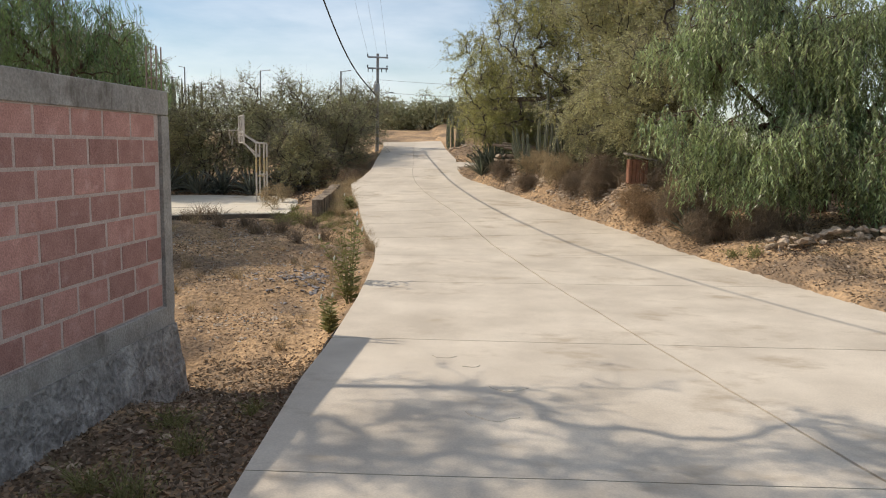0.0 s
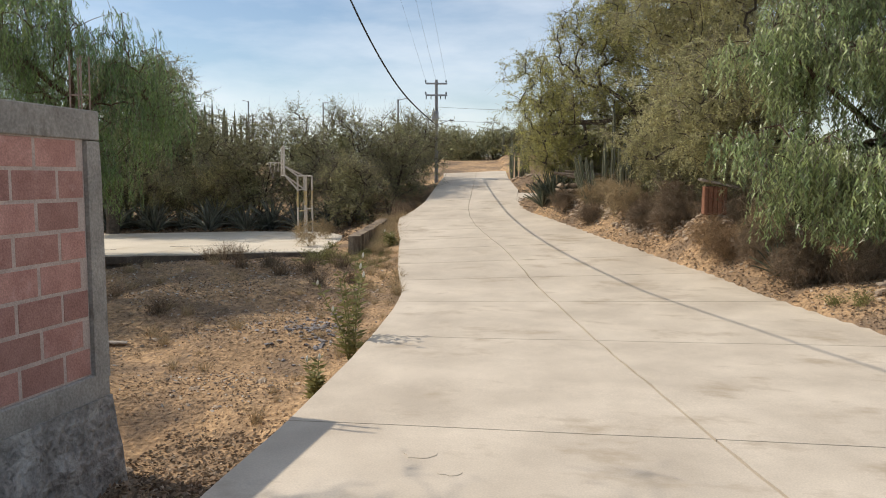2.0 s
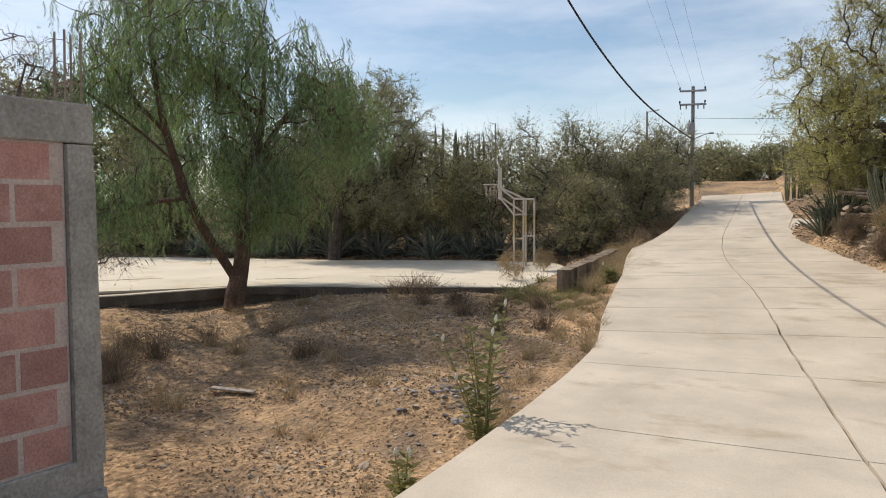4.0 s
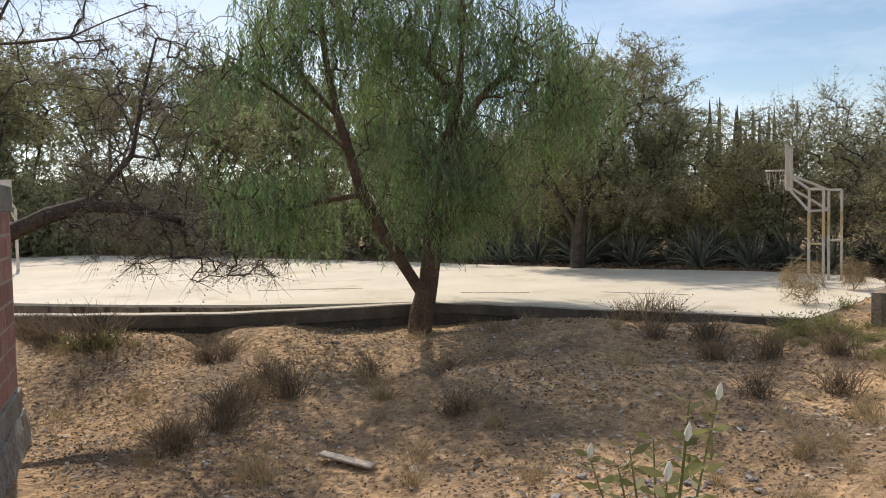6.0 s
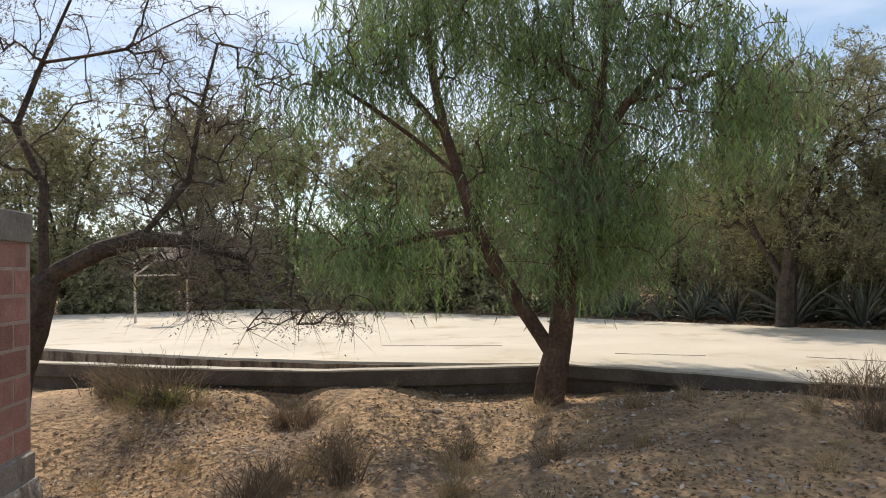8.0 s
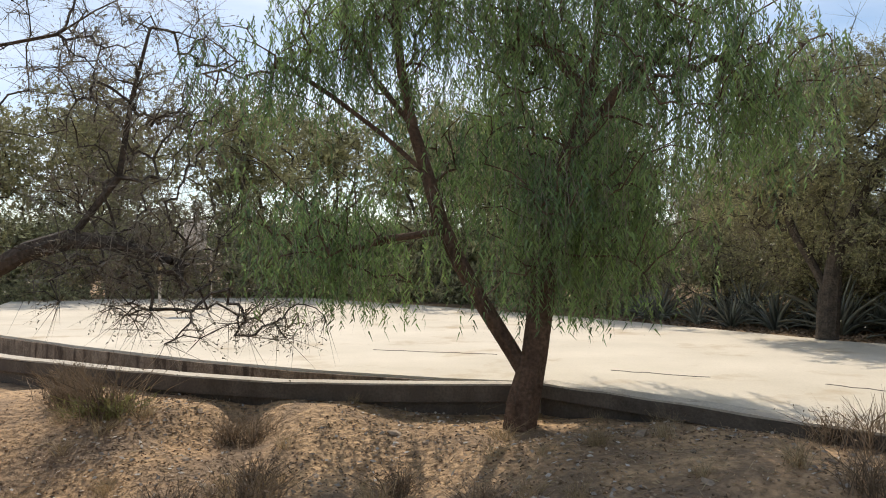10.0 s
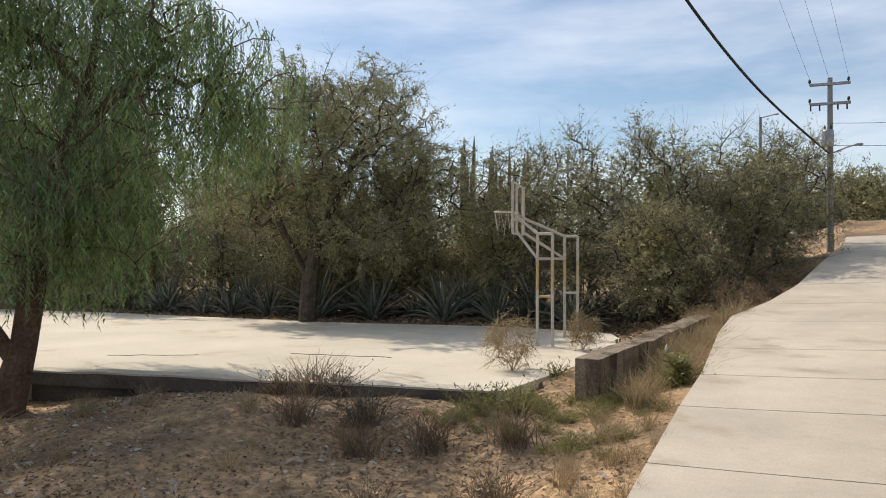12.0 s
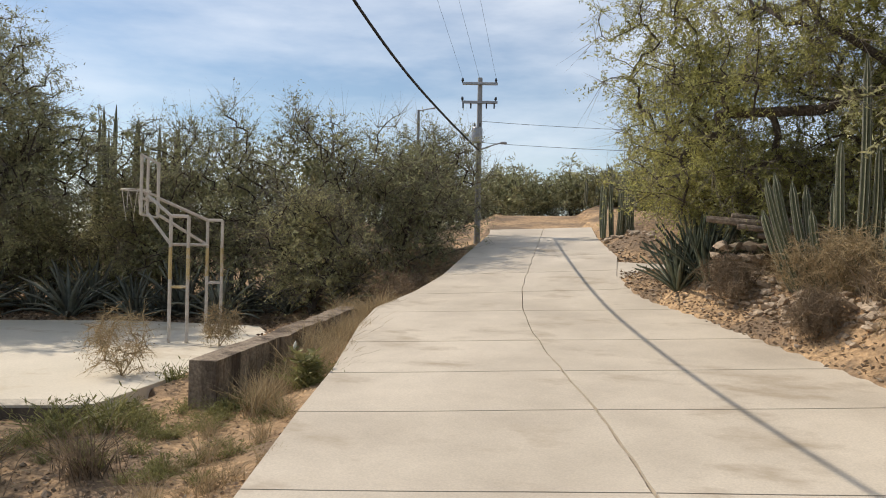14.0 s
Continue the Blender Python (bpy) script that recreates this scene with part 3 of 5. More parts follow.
hoop_frame("rusty white pipe basketball hoop frame with an open board", (0, 0), 0, False)
hoop_frame("white basketball hoop at the court's far end under trees", (-14.6, -9.6), radians(153), True)


# ---- plants: how they grow ----
def blob_points(blobs, count, rng, hollow=0.45, clump=0, spread=0.2):
    """Points in the outer part of a set of rounded masses, given as middle, radii and share."""
    if clump:
        heart = blob_points(blobs, max(8, count // clump), rng, hollow)
        return heart[rng.integers(0, len(heart), count)] + rng.normal(size=(count, 3)) * spread * np.array((1, 1, 0.7))
    shares = np.array([b[6] for b in blobs], float)
    pick = rng.choice(len(blobs), count, p=shares / shares.sum())
    b = np.array([x[:6] for x in blobs])[pick]
    way = rng.normal(size=(count, 3))
    way /= np.linalg.norm(way, axis=1)[:, None]
    far = (hollow + (1 - hollow) * rng.random(count)) * (0.9 + 0.17 * np.sin(way[:, 0] * 4 + way[:, 1] * 5 + way[:, 2] * 3 + b[:, 0]))
    return b[:, :3] + way * far[:, None] * b[:, 3:6]


def grow(stems, tips, rng, droop=0.1):
    """A branching tree: stems are lines of points, and every tip is joined to the nearest wood by a bowed branch. Returns points, parents and tip indices."""
    pts, parent = [], []
    for line in stems:
        line = [Vector(p) for p in line]
        prev = -1
        if pts:
            prev = int(np.argmin([(Vector(p) - line[0]).length for p in pts]))
        for a, b in zip(line, line[1:] + [None]):
            pts.append(tuple(a))
            parent.append(prev)
            prev = len(pts) - 1
            if b is not None:
                n = max(1, int((b - a).length / 0.35))
                for i in range(1, n):
                    pts.append(tuple(a.lerp(b, i / n) + Vector(rng.normal(size=3)) * 0.015))
                    parent.append(prev)
                    prev = len(pts) - 1
    P = np.zeros((len(pts) + len(tips) * 5, 3))
    P[: len(pts)] = pts
    n = len(pts)
    start = P[:n].copy()
    order = np.argsort([np.min(((start - t) ** 2).sum(1)) for t in tips])
    ends = []
    for k in order:
        t = tips[k]
        d = P[:n] - t
        cost = np.sqrt((d ** 2).sum(1)) + np.maximum(0, P[:n, 2] - t[2] + 0.1) * 0.5
        j = int(np.argmin(cost))
        span = float(np.linalg.norm(d[j]))
        steps = 2 if span < 0.5 else (3 if span < 1.2 else 4)
        bow = rng.normal(size=3) * span * 0.07
        prev = j
        for i in range(1, steps + 1):
            f = i / steps
            P[n] = P[j] * (1 - f) + t * f + bow * math.sin(math.pi * f) + np.array((0, 0, droop * span * math.sin(math.pi * f)))
            parent.append(prev)
            prev = n
            n += 1
        ends.append(prev)
    return P[:n], parent, ends


def wood(P, parent, thick, thin, power=0.36, sides=6, swell=1.3):
    """Tapered bars from every point to its parent, thick where much hangs on them; returns the stout and the slight ones."""
    n = len(P)
    load = np.ones(n)
    for i in range(n - 1, -1, -1):
        if parent[i] >= 0:
            load[parent[i]] += load[i]
    r = thin * load ** power
    r = np.minimum(r, thick) if r.max() > thick else r * (1 + (thick / r.max() - 1) * (load / load.max()) ** swell)
    stout, slight = [], []
    for i in range(n):
        j = parent[i]
        if j < 0 or np.abs(P[j] - P[i]).max() < 1e-4:
            continue
        a, b = r[j], r[i]
        big = b > 0.028
        a = min(a, b * 1.5)
        (stout if big else slight).append((P[j], P[i], a, b))
    out = []
    for group, s in ((stout, sides + 2), (slight, 3)):
        if not group:
            out.append(None)
            continue
        A, B = np.array([g[0] for g in group]), np.array([g[1] for g in group])
        ra, rb = np.array([g[2] for g in group]), np.array([g[3] for g in group])
        way = B - A
        way /= np.linalg.norm(way, axis=1)[:, None] + 1e-9
        ref = np.where(np.abs(way[:, 2:3]) < 0.9, np.array([[0, 0, 1.0]]), np.array([[1.0, 0, 0]]))
        u = np.cross(way, ref)
        u /= np.linalg.norm(u, axis=1)[:, None]
        v = np.cross(way, u)
        ang = np.arange(s) * 2 * np.pi / s
        ring = np.cos(ang)[None, :, None] * u[:, None, :] + np.sin(ang)[None, :, None] * v[:, None, :]
        lo = A[:, None, :] - way[:, None, :] * 0.01 + ring * ra[:, None, None]
        hi = B[:, None, :] + way[:, None, :] * 0.01 + ring * rb[:, None, None]
        q = np.stack((lo, np.roll(lo, -1, 1), np.roll(hi, -1, 1), hi), 2)
        out.append(q.reshape(-1, 4, 3))
    return out


def leaves(base, way, length, width, rng, slim=False):
    """Small pointed leaves: four-cornered, or slim three-cornered leaflets."""
    n = len(base)
    way = way / (np.linalg.norm(way, axis=1)[:, None] + 1e-9)
    side = np.cross(way, rng.normal(size=(n, 3)))
    side /= np.linalg.norm(side, axis=1)[:, None] + 1e-9
    length = length * (0.65 + 0.7 * rng.random(n))[:, None]
    if slim:
        return np.stack((base - side * width * 0.55, base + side * width * 0.55, base + way * length), 1)
    mid = base + way * length * 0.45
    return np.stack((base, mid + side * width / 2, base + way * length, mid - side * width / 2), 1)


def ribbon(a, b, width, rng):
    """Thin twigs as slim faces from a to b."""
    way = b - a
    side = np.cross(way, rng.normal(size=a.shape))
    side /= np.linalg.norm(side, axis=1)[:, None] + 1e-9
    return np.stack((a - side * width / 2, a + side * width / 2, b), 1)


def weeping(tips, per_tip, length, rng, floor, step=0.05, leaf=0.085, width=0.017):
    """Hanging strands set with narrow leaves."""
    n = len(tips) * per_tip
    start = np.repeat(tips, per_tip, 0) + rng.normal(size=(n, 3)) * np.array((0.075, 0.075, 0.06))
    out = rng.normal(size=(n, 3)) * np.array((0.16, 0.16, 0.03))
    span = length * (0.35 + 0.9 * rng.random(n))
    span = np.minimum(span, np.maximum(0.1, start[:, 2] - floor - 0.3 * rng.random(n)))
    count = int(length * 1.25 / step)
    f = (np.arange(count) + 0.5) * step
    alive = f[None, :] < span[:, None]
    bend = 1 - np.exp(-f * 4)
    p = start[:, None, :] + out[:, None, :] * bend[None, :, None] * 0.7
    p[:, :, 2] -= (f - 0.12 * bend)[None, :]
    p = p[alive]
    k = len(p)
    twist = rng.random(k) * 2 * np.pi
    way = np.stack((np.cos(twist) * 0.55, np.sin(twist) * 0.55, -0.55 - 0.5 * rng.random(k)), 1)
    green = leaves(p, way, leaf, width, rng, True)
    end = start + out * 0.7
    end[:, 2] -= span
    return green, ribbon(start, end, 0.006, rng)


def feathery(tips, sprays, per_spray, rng, reach=0.35, leaf=0.05, width=0.014, droop=0.25, outward=0.0):
    """Fine sprays of small leaves round each tip."""
    n = len(tips) * sprays
    start = np.repeat(tips, sprays, 0)
    way = rng.normal(size=(n, 3))
    way[:, 2] -= droop
    if outward:
        away = start - tips.mean(0) + np.array((0, 0, 0.5))
        way += away / (np.linalg.norm(away, axis=1)[:, None] + 1e-9) * outward
    way /= np.linalg.norm(way, axis=1)[:, None]
    end = start + way * reach * (0.5 + rng.random(n))[:, None]
    f = rng.random((n, per_spray))
    p = (start[:, None] * (1 - f[..., None]) + end[:, None] * f[..., None]).reshape(-1, 3)
    p[:, 2] -= 0.06 * (f.reshape(-1) ** 2)
    p += rng.normal(size=p.shape) * 0.018
    d = np.repeat(way, per_spray, 0) * 0.6 + rng.normal(size=p.shape) * 0.8
    return leaves(p, d, leaf, width, rng, True), ribbon(start, end, 0.006, rng)


def tree(name, label, stems, blobs, tips, kind="fine", seed=1, thick=0.13, thin=0.006, bark=M_BARK, leaf=M_MESQ, sprays=5, per=14, strands=7, length=0.8, floor=0.3, category="tree", group="", leaf_size=(0.05, 0.014), hollow=0.45, reach=0.35, bare=0.0, clump=8, spread=0.2, core=0, outward=0.0, swell=1.3):
    rng = np.random.default_rng(seed)
    base = Vector(stems[0][0])
    t = thing(name, base, label, category, group)
    tip_points = blob_points(blobs, tips, rng, hollow, clump, spread)
    tip_points[:, 2] = np.maximum(tip_points[:, 2], floor + 0.15)
    P, parent, ends = grow(stems, tip_points, rng)
    off = np.array(base)
    stout, slight = wood(P - off, parent, thick, thin, swell=swell)
    if stout is not None:
        child("trunk", quads_mesh("trunk", stout, bark), t)
    if slight is not None:
        tagged(child("branch_work", quads_mesh("branch_work", slight, bark), t), kind="stuff")
    ends = P[ends] - off
    keep = ends[rng.random(len(ends)) >= bare]
    if kind == "weep":
        green, twigs = weeping(keep, strands, length, rng, floor - base.z, leaf=leaf_size[0], width=leaf_size[1])
    else:
        green, twigs = feathery(keep, sprays, per, rng, reach, leaf_size[0], leaf_size[1], outward=outward)
    if core:
        deep = blob_points([(*b[:3], b[3] * 0.8, b[4] * 0.8, b[5] * 0.8, b[6]) for b in blobs], core, rng, 0.1)
        deep[:, 2] = np.maximum(deep[:, 2], floor + 0.1)
        green = np.concatenate((green, leaves(deep - off, rng.normal(size=deep.shape), leaf_size[0] * 1.7, leaf_size[1] * 3.0, rng, True)))
    child("crown", quads_mesh("crown", green, leaf), t)
    if bare:
        extra = ends[rng.random(len(ends)) < max(bare, 0.5)]
        _, more = feathery(extra, sprays + 6, 1, rng, reach * 1.35, outward=outward)
        twigs = np.concatenate((twigs, more))
    tagged(child("twig_work", quads_mesh("twig_work", twigs, M_TWIG), t), kind="stuff")
    return t


def ground_height(x, y):
    """Height of the ground as built, with its bumps."""
    x, y = np.atleast_1d(np.asarray(x, float)), np.atleast_1d(np.asarray(y, float))
    i, j = np.clip(np.searchsorted(gx, x) - 1, 0, nx - 2), np.clip(np.searchsorted(gy, y) - 1, 0, ny - 2)
    u, v = (x - gx[i]) / (gx[i + 1] - gx[i]), (y - gy[j]) / (gy[j + 1] - gy[j])
    return (GZ[j, i] * (1 - u) + GZ[j, i + 1] * u) * (1 - v) + (GZ[j + 1, i] * (1 - u) + GZ[j + 1, i + 1] * u) * v


def z_at(x, y):
    return float(ground_height(x, y)[0])


# ---- trees ----
tree("pepper_tree", "leaning pepper tree with forked trunk and weeping green foliage",
     [[(-7.97, 13.88, -0.12), (-7.94, 13.93, 0.25), (-7.9, 14.02, 0.66), (-7.88, 14.06, 1.0), (-7.86, 14.12, 1.6), (-7.88, 14.3, 2.3), (-7.95, 14.6, 3.1), (-8.1, 14.8, 4.0), (-8.3, 14.9, 4.8)],
      [(-7.92, 13.97, 0.45), (-7.99, 13.84, 0.7), (-8.1, 13.58, 1.15), (-8.17, 13.4, 1.5), (-8.24, 13.25, 1.85), (-8.28, 13.13, 2.3), (-8.33, 13.0, 2.75), (-8.37, 12.9, 3.3), (-8.42, 12.85, 4.0), (-8.55, 12.95, 4.7)],
      [(-8.28, 13.13, 2.3), (-8.45, 12.75, 2.68), (-8.62, 12.3, 3.05), (-8.85, 11.8, 3.42)], [(-8.24, 13.25, 1.78), (-8.43, 12.8, 1.72), (-8.62, 12.4, 1.6)], [(-8.33, 13.0, 2.75), (-8.65, 12.75, 3.2), (-8.95, 12.4, 3.9)],
      [(-7.88, 14.3, 2.3), (-7.65, 14.7, 3.0), (-7.4, 15.2, 3.5)], [(-7.88, 14.3, 2.3), (-8.5, 14.9, 3.0), (-9.3, 15.2, 3.6)], [(-7.95, 14.6, 3.1), (-9.0, 14.4, 3.9), (-9.9, 14.3, 4.3)]],
     [(-7.75, 14.5, 2.35, 0.75, 0.95, 0.75, 2.6), (-7.2, 15.3, 3.1, 0.9, 1.1, 1.0, 3.0), (-8.1, 14.3, 4.2, 1.4, 1.5, 0.9, 2.6), (-8.75, 13.0, 4.2, 1.2, 1.0, 0.9, 2.0), (-9.4, 13.7, 5.1, 1.2, 0.9, 0.6, 1.2), (-8.85, 11.9, 3.5, 0.5, 0.8, 0.5, 0.7), (-8.6, 12.4, 1.85, 0.35, 0.6, 0.3, 1.4),
      (-9.4, 14.8, 3.7, 1.1, 1.2, 1.0, 2.2), (-8.5, 13.5, 2.7, 0.6, 0.6, 0.5, 0.7), (-8.4, 14.0, 5.2, 1.4, 1.5, 0.5, 1.4), (-8.5, 14.7, 2.4, 0.7, 0.8, 0.7, 1.6), (-7.8, 14.3, 1.75, 0.5, 0.75, 0.35, 1.5)],
     1400, "weep", 3, 0.16, 0.004, M_BARK_RED, M_PEPPER, clump=6, spread=0.28, strands=5, length=0.66, floor=0.6, group="pepper trees", leaf_size=(0.085, 0.016), swell=0.6)
tree("pepper_tree", "broad pepper tree with curtains of green foliage down to the bank",
     [[(5.9, 15.0, 0.6), (5.7, 14.8, 1.6), (5.3, 14.5, 2.8), (4.9, 14.2, 4.0)], [(5.7, 14.8, 1.6), (4.4, 14.1, 2.6), (3.5, 13.7, 3.3)], [(5.7, 14.8, 1.6), (6.4, 14.2, 2.6), (7.0, 13.8, 3.6)]],
     [(4.2, 14.0, 3.6, 1.9, 1.3, 1.5, 4), (6.1, 13.9, 3.3, 2.0, 1.3, 1.4, 4), (4.3, 13.5, 1.9, 1.4, 0.9, 0.9, 3), (6.2, 13.5, 1.8, 1.6, 0.9, 0.9, 3), (4.3, 14.0, 4.9, 1.6, 1.3, 1.0, 0.8), (7.6, 13.3, 2.4, 1.2, 1.1, 1.4, 2.4)],
     1700, "weep", 5, 0.16, 0.005, M_BARK_RED, M_PEPPER_SUNLIT, clump=13, spread=0.2, strands=8, length=0.62, floor=0.42, group="pepper trees", leaf_size=(0.085, 0.025))
tree("mesquite_tree", "dark gnarled mesquite with bare limbs and sparse drooping foliage",
     [[(-9.0, 8.9, -0.4), (-8.9, 9.05, 0.5), (-8.77, 9.28, 1.3), (-8.74, 9.29, 2.2), (-8.83, 9.05, 2.74), (-8.7, 9.28, 3.3), (-8.55, 9.55, 3.9)],
      [(-8.75, 9.33, 1.38), (-8.55, 9.75, 1.6), (-8.42, 10.1, 1.7), (-8.25, 10.5, 1.66), (-8.08, 10.92, 1.52)],
      [(-8.7, 9.28, 3.3), (-8.4, 10.0, 3.4), (-8.1, 10.7, 3.75)], [(-8.42, 10.1, 1.7), (-8.2, 10.5, 2.2), (-8.1, 10.6, 2.8), (-8.05, 10.75, 3.4)], [(-8.83, 9.05, 2.74), (-8.9, 8.4, 3.3), (-8.8, 7.9, 3.9)]],
     [(-8.5, 9.4, 3.9, 1.5, 1.5, 1.0, 3), (-8.2, 10.7, 3.0, 0.75, 0.75, 0.95, 1.6), (-8.25, 10.5, 1.5, 0.5, 0.9, 0.4, 2.0), (-8.8, 10.95, 1.85, 0.4, 0.75, 0.5, 1.8), (-8.7, 11.5, 1.1, 0.25, 0.4, 0.3, 0.6), (-7.85, 11.3, 1.1, 0.3, 0.45, 0.3, 0.8), (-8.9, 9.0, 2.9, 0.9, 0.9, 0.9, 1.2), (-8.3, 10.3, 2.2, 0.6, 0.8, 0.5, 1.2)],
     800, "fine", 8, 0.13, 0.003, M_BARK, M_MESQ_DARK, clump=9, spread=0.2, sprays=4, per=6, floor=0.75, group="mesquite trees", bare=0.5, reach=0.26, leaf_size=(0.032, 0.013))
tree("mesquite_tree", "round-crowned mesquite with twisted trunk and dense olive leaves",
     [[(-11.0, 19.9, 0.35), (-11.0, 19.95, 1.0), (-10.9, 20.0, 1.7), (-10.6, 20.3, 2.6), (-10.3, 20.5, 3.5)], [(-11.0, 19.95, 1.0), (-11.3, 19.6, 1.9), (-11.6, 19.4, 2.8)], [(-10.9, 20.0, 1.7), (-10.1, 21.0, 2.5), (-9.7, 21.6, 3.0)]],
     [(-10.7, 20.3, 3.7, 1.9, 1.7, 1.4, 4), (-9.9, 21.6, 2.7, 1.3, 1.2, 1.0, 2), (-11.6, 19.5, 2.8, 1.3, 1.0, 1.0, 2), (-10.6, 20.6, 2.2, 1.6, 1.2, 0.8, 2)],
     1300, "fine", 12, 0.16, 0.005, M_BARK, M_HEDGE, sprays=6, per=24, floor=1.0, group="mesquite trees", bare=0.35, leaf_size=(0.045, 0.017), clump=4, spread=0.26, core=5000, outward=0.7)
tree("mesquite_tree", "tall mesquite leaning over the road with yellow-green foliage",
     [[(2.6, 20.6, 1.6), (2.4, 20.5, 2.4), (1.8, 20.4, 3.2), (0.9, 20.4, 3.8)], [(2.4, 20.5, 2.4), (2.8, 20.2, 3.4), (2.9, 19.9, 4.6)], [(1.8, 20.4, 3.2), (1.0, 20.9, 3.0), (0.0, 21.0, 3.0)]],
     [(0.2, 21.4, 3.3, 1.5, 1.0, 1.0, 5), (1.4, 21.1, 4.2, 1.7, 1.3, 1.2, 5), (3.2, 20.2, 4.8, 2.0, 1.4, 1.5, 3), (0.1, 21.6, 2.3, 1.1, 0.8, 0.6, 2), (2.2, 21.3, 3.1, 1.5, 1.0, 0.8, 2), (-0.35, 22.4, 3.1, 1.0, 1.0, 0.9, 2.2), (-0.3, 21.9, 4.2, 0.9, 0.9, 0.8, 1.6), (1.0, 21.2, 5.2, 1.4, 1.2, 0.9, 2.6), (1.6, 21.9, 2.6, 1.4, 0.7, 0.8, 2), (2.7, 20.4, 3.4, 1.3, 1.2, 1.3, 2.4), (2.7, 19.3, 4.1, 1.2, 1.0, 1.2, 1.8), (2.0, 21.6, 2.1, 1.3, 0.7, 0.5, 1.5)],
     2100, "fine", 15, 0.10, 0.004, M_BARK, M_MESQ, sprays=6, per=26, floor=1.6, group="mesquite trees", bare=0.25, leaf_size=(0.042, 0.014), clump=8, spread=0.24, core=4000)
tree("mesquite_tree", "dry brownish mesquite with drooping twigs above the bank",
     [[(4.3, 16.6, 0.95), (4.1, 16.4, 2.0), (3.5, 16.1, 3.0), (2.8, 15.8, 3.6)], [(4.1, 16.4, 2.0), (4.6, 16.8, 3.4), (4.8, 17.2, 4.6)]],
     [(3.1, 16.2, 3.2, 1.2, 1.2, 1.3, 3), (4.2, 16.8, 4.4, 1.9, 1.6, 1.4, 3), (3.4, 16.6, 5.4, 1.7, 1.4, 1.0, 2.6), (2.6, 18.4, 4.9, 1.3, 1.2, 1.0, 2.0), (3.2, 16.3, 2.3, 1.0, 0.9, 0.6, 2.2), (2.7, 17.9, 3.6, 1.4, 1.3, 1.3, 2.4), (2.4, 18.5, 2.6, 1.1, 0.9, 0.7, 1.6)],
     1500, "fine", 18, 0.12, 0.004, M_BARK, M_MESQ_DRY, sprays=6, per=30, floor=1.55, group="mesquite trees", bare=0.3, leaf_size=(0.044, 0.017), clump=9, spread=0.26, core=2500)

for k, (x, y, r, h, hue, bare) in enumerate((
        (-8.5, 22.9, 1.15, 3.3, M_HEDGE, 0.3), (-7.3, 23.0, 1.1, 3.2, M_HEDGE, 0.3), (-6.1, 23.4, 1.2, 3.45, M_HEDGE, 0.3), (-5.0, 24.0, 1.15, 3.0, M_HEDGE, 0.2), (-4.75, 25.2, 0.95, 2.2, M_HEDGE, 0.2), (-5.7, 22.6, 0.8, 1.9, M_MESQ_DRY, 0.3), (-12.9, 21.3, 1.3, 3.2, M_HEDGE, 0.2), (-14.8, 20.6, 1.3, 3.6, M_HEDGE, 0.2), (-17.2, 19.7, 1.5, 3.8, M_HEDGE, 0.2), (-13.6, 22.4, 1.3, 2.6, M_HEDGE, 0.1), (-12.0, 22.6, 1.2, 2.3, M_HEDGE, 0.1), (-11.0, 23.0, 1.2, 2.3, M_HEDGE, 0.1), (-9.6, 23.4, 1.1, 2.2, M_MESQ_DRY, 0.1), (-15.8, 21.6, 1.4, 2.8, M_HEDGE, 0.1))):
    z = z_at(x, y)
    tree("mesquite_shrub", "rounded thorny shrub with grey twigs and olive leaves", [[(x, y, z - 0.05), (x + 0.05, y, z + h * 0.35)], [(x, y, z), (x - 0.4, y + 0.2, z + h * 0.5)], [(x, y, z), (x + 0.5, y - 0.2, z + h * 0.5)]],
         [(x, y, z + h * 0.62, r, r, h * 0.38, 3), (x, y, z + h * 0.3, r * 1.1, r, h * 0.3, 2)], 420, "fine", 30 + k, 0.05, 0.004, M_BARK, hue, sprays=6, per=12, floor=z, category="shrub", group="shrubs behind the court", bare=bare + 0.12, reach=0.36, leaf_size=(0.044, 0.016), hollow=0.4, clump=4, spread=0.16, core=2600, outward=0.9)

for k, (x, y, r, h) in enumerate(((-29.5, 3.5, 2.6, 7.6), (-30, 7.4, 2.7, 8.6), (-30.5, 11.2, 2.7, 8.8), (-28.5, 14.8, 2.6, 8.2), (-25.0, 17.4, 2.4, 7.2), (-21.6, 18.9, 2.2, 6.4), (-18.6, 19.9, 1.9, 5.6), (-28.3, 5.4, 1.7, 2.8), (-28.6, 9.3, 1.7, 2.8), (-28.2, 13.0, 1.7, 2.8), (-26.6, 16.2, 1.6, 2.8), (-23.2, 18.2, 1.6, 2.8), (-34, 6, 3.2, 9.5), (-34, 13, 3.4, 9.5), (-29, 20, 3.0, 8.4))):
    tree("mesquite_tree", "far olive tree beyond the end of the court", [[(x, y, 0.2), (x + 0.1, y, 1.6), (x, y + 0.2, h * 0.6)], [(x + 0.1, y, 1.6), (x + 0.8, y + 0.8, h * 0.6)], [(x + 0.1, y, 1.6), (x - 0.6, y - 0.8, h * 0.6)]],
         [(x, y, h * 0.62, r, r, h * 0.38, 3), (x + 0.3, y, h * 0.22, r * 1.1, r * 1.1, h * 0.22, 2.5)], 420, "fine", 50 + k, 0.14, 0.007, M_BARK, M_HEDGE, sprays=5, per=14, floor=0.3, group="trees beyond the court", leaf_size=(0.11, 0.05), reach=0.55, bare=0.05, hollow=0.3, clump=5, spread=0.4, core=1500)

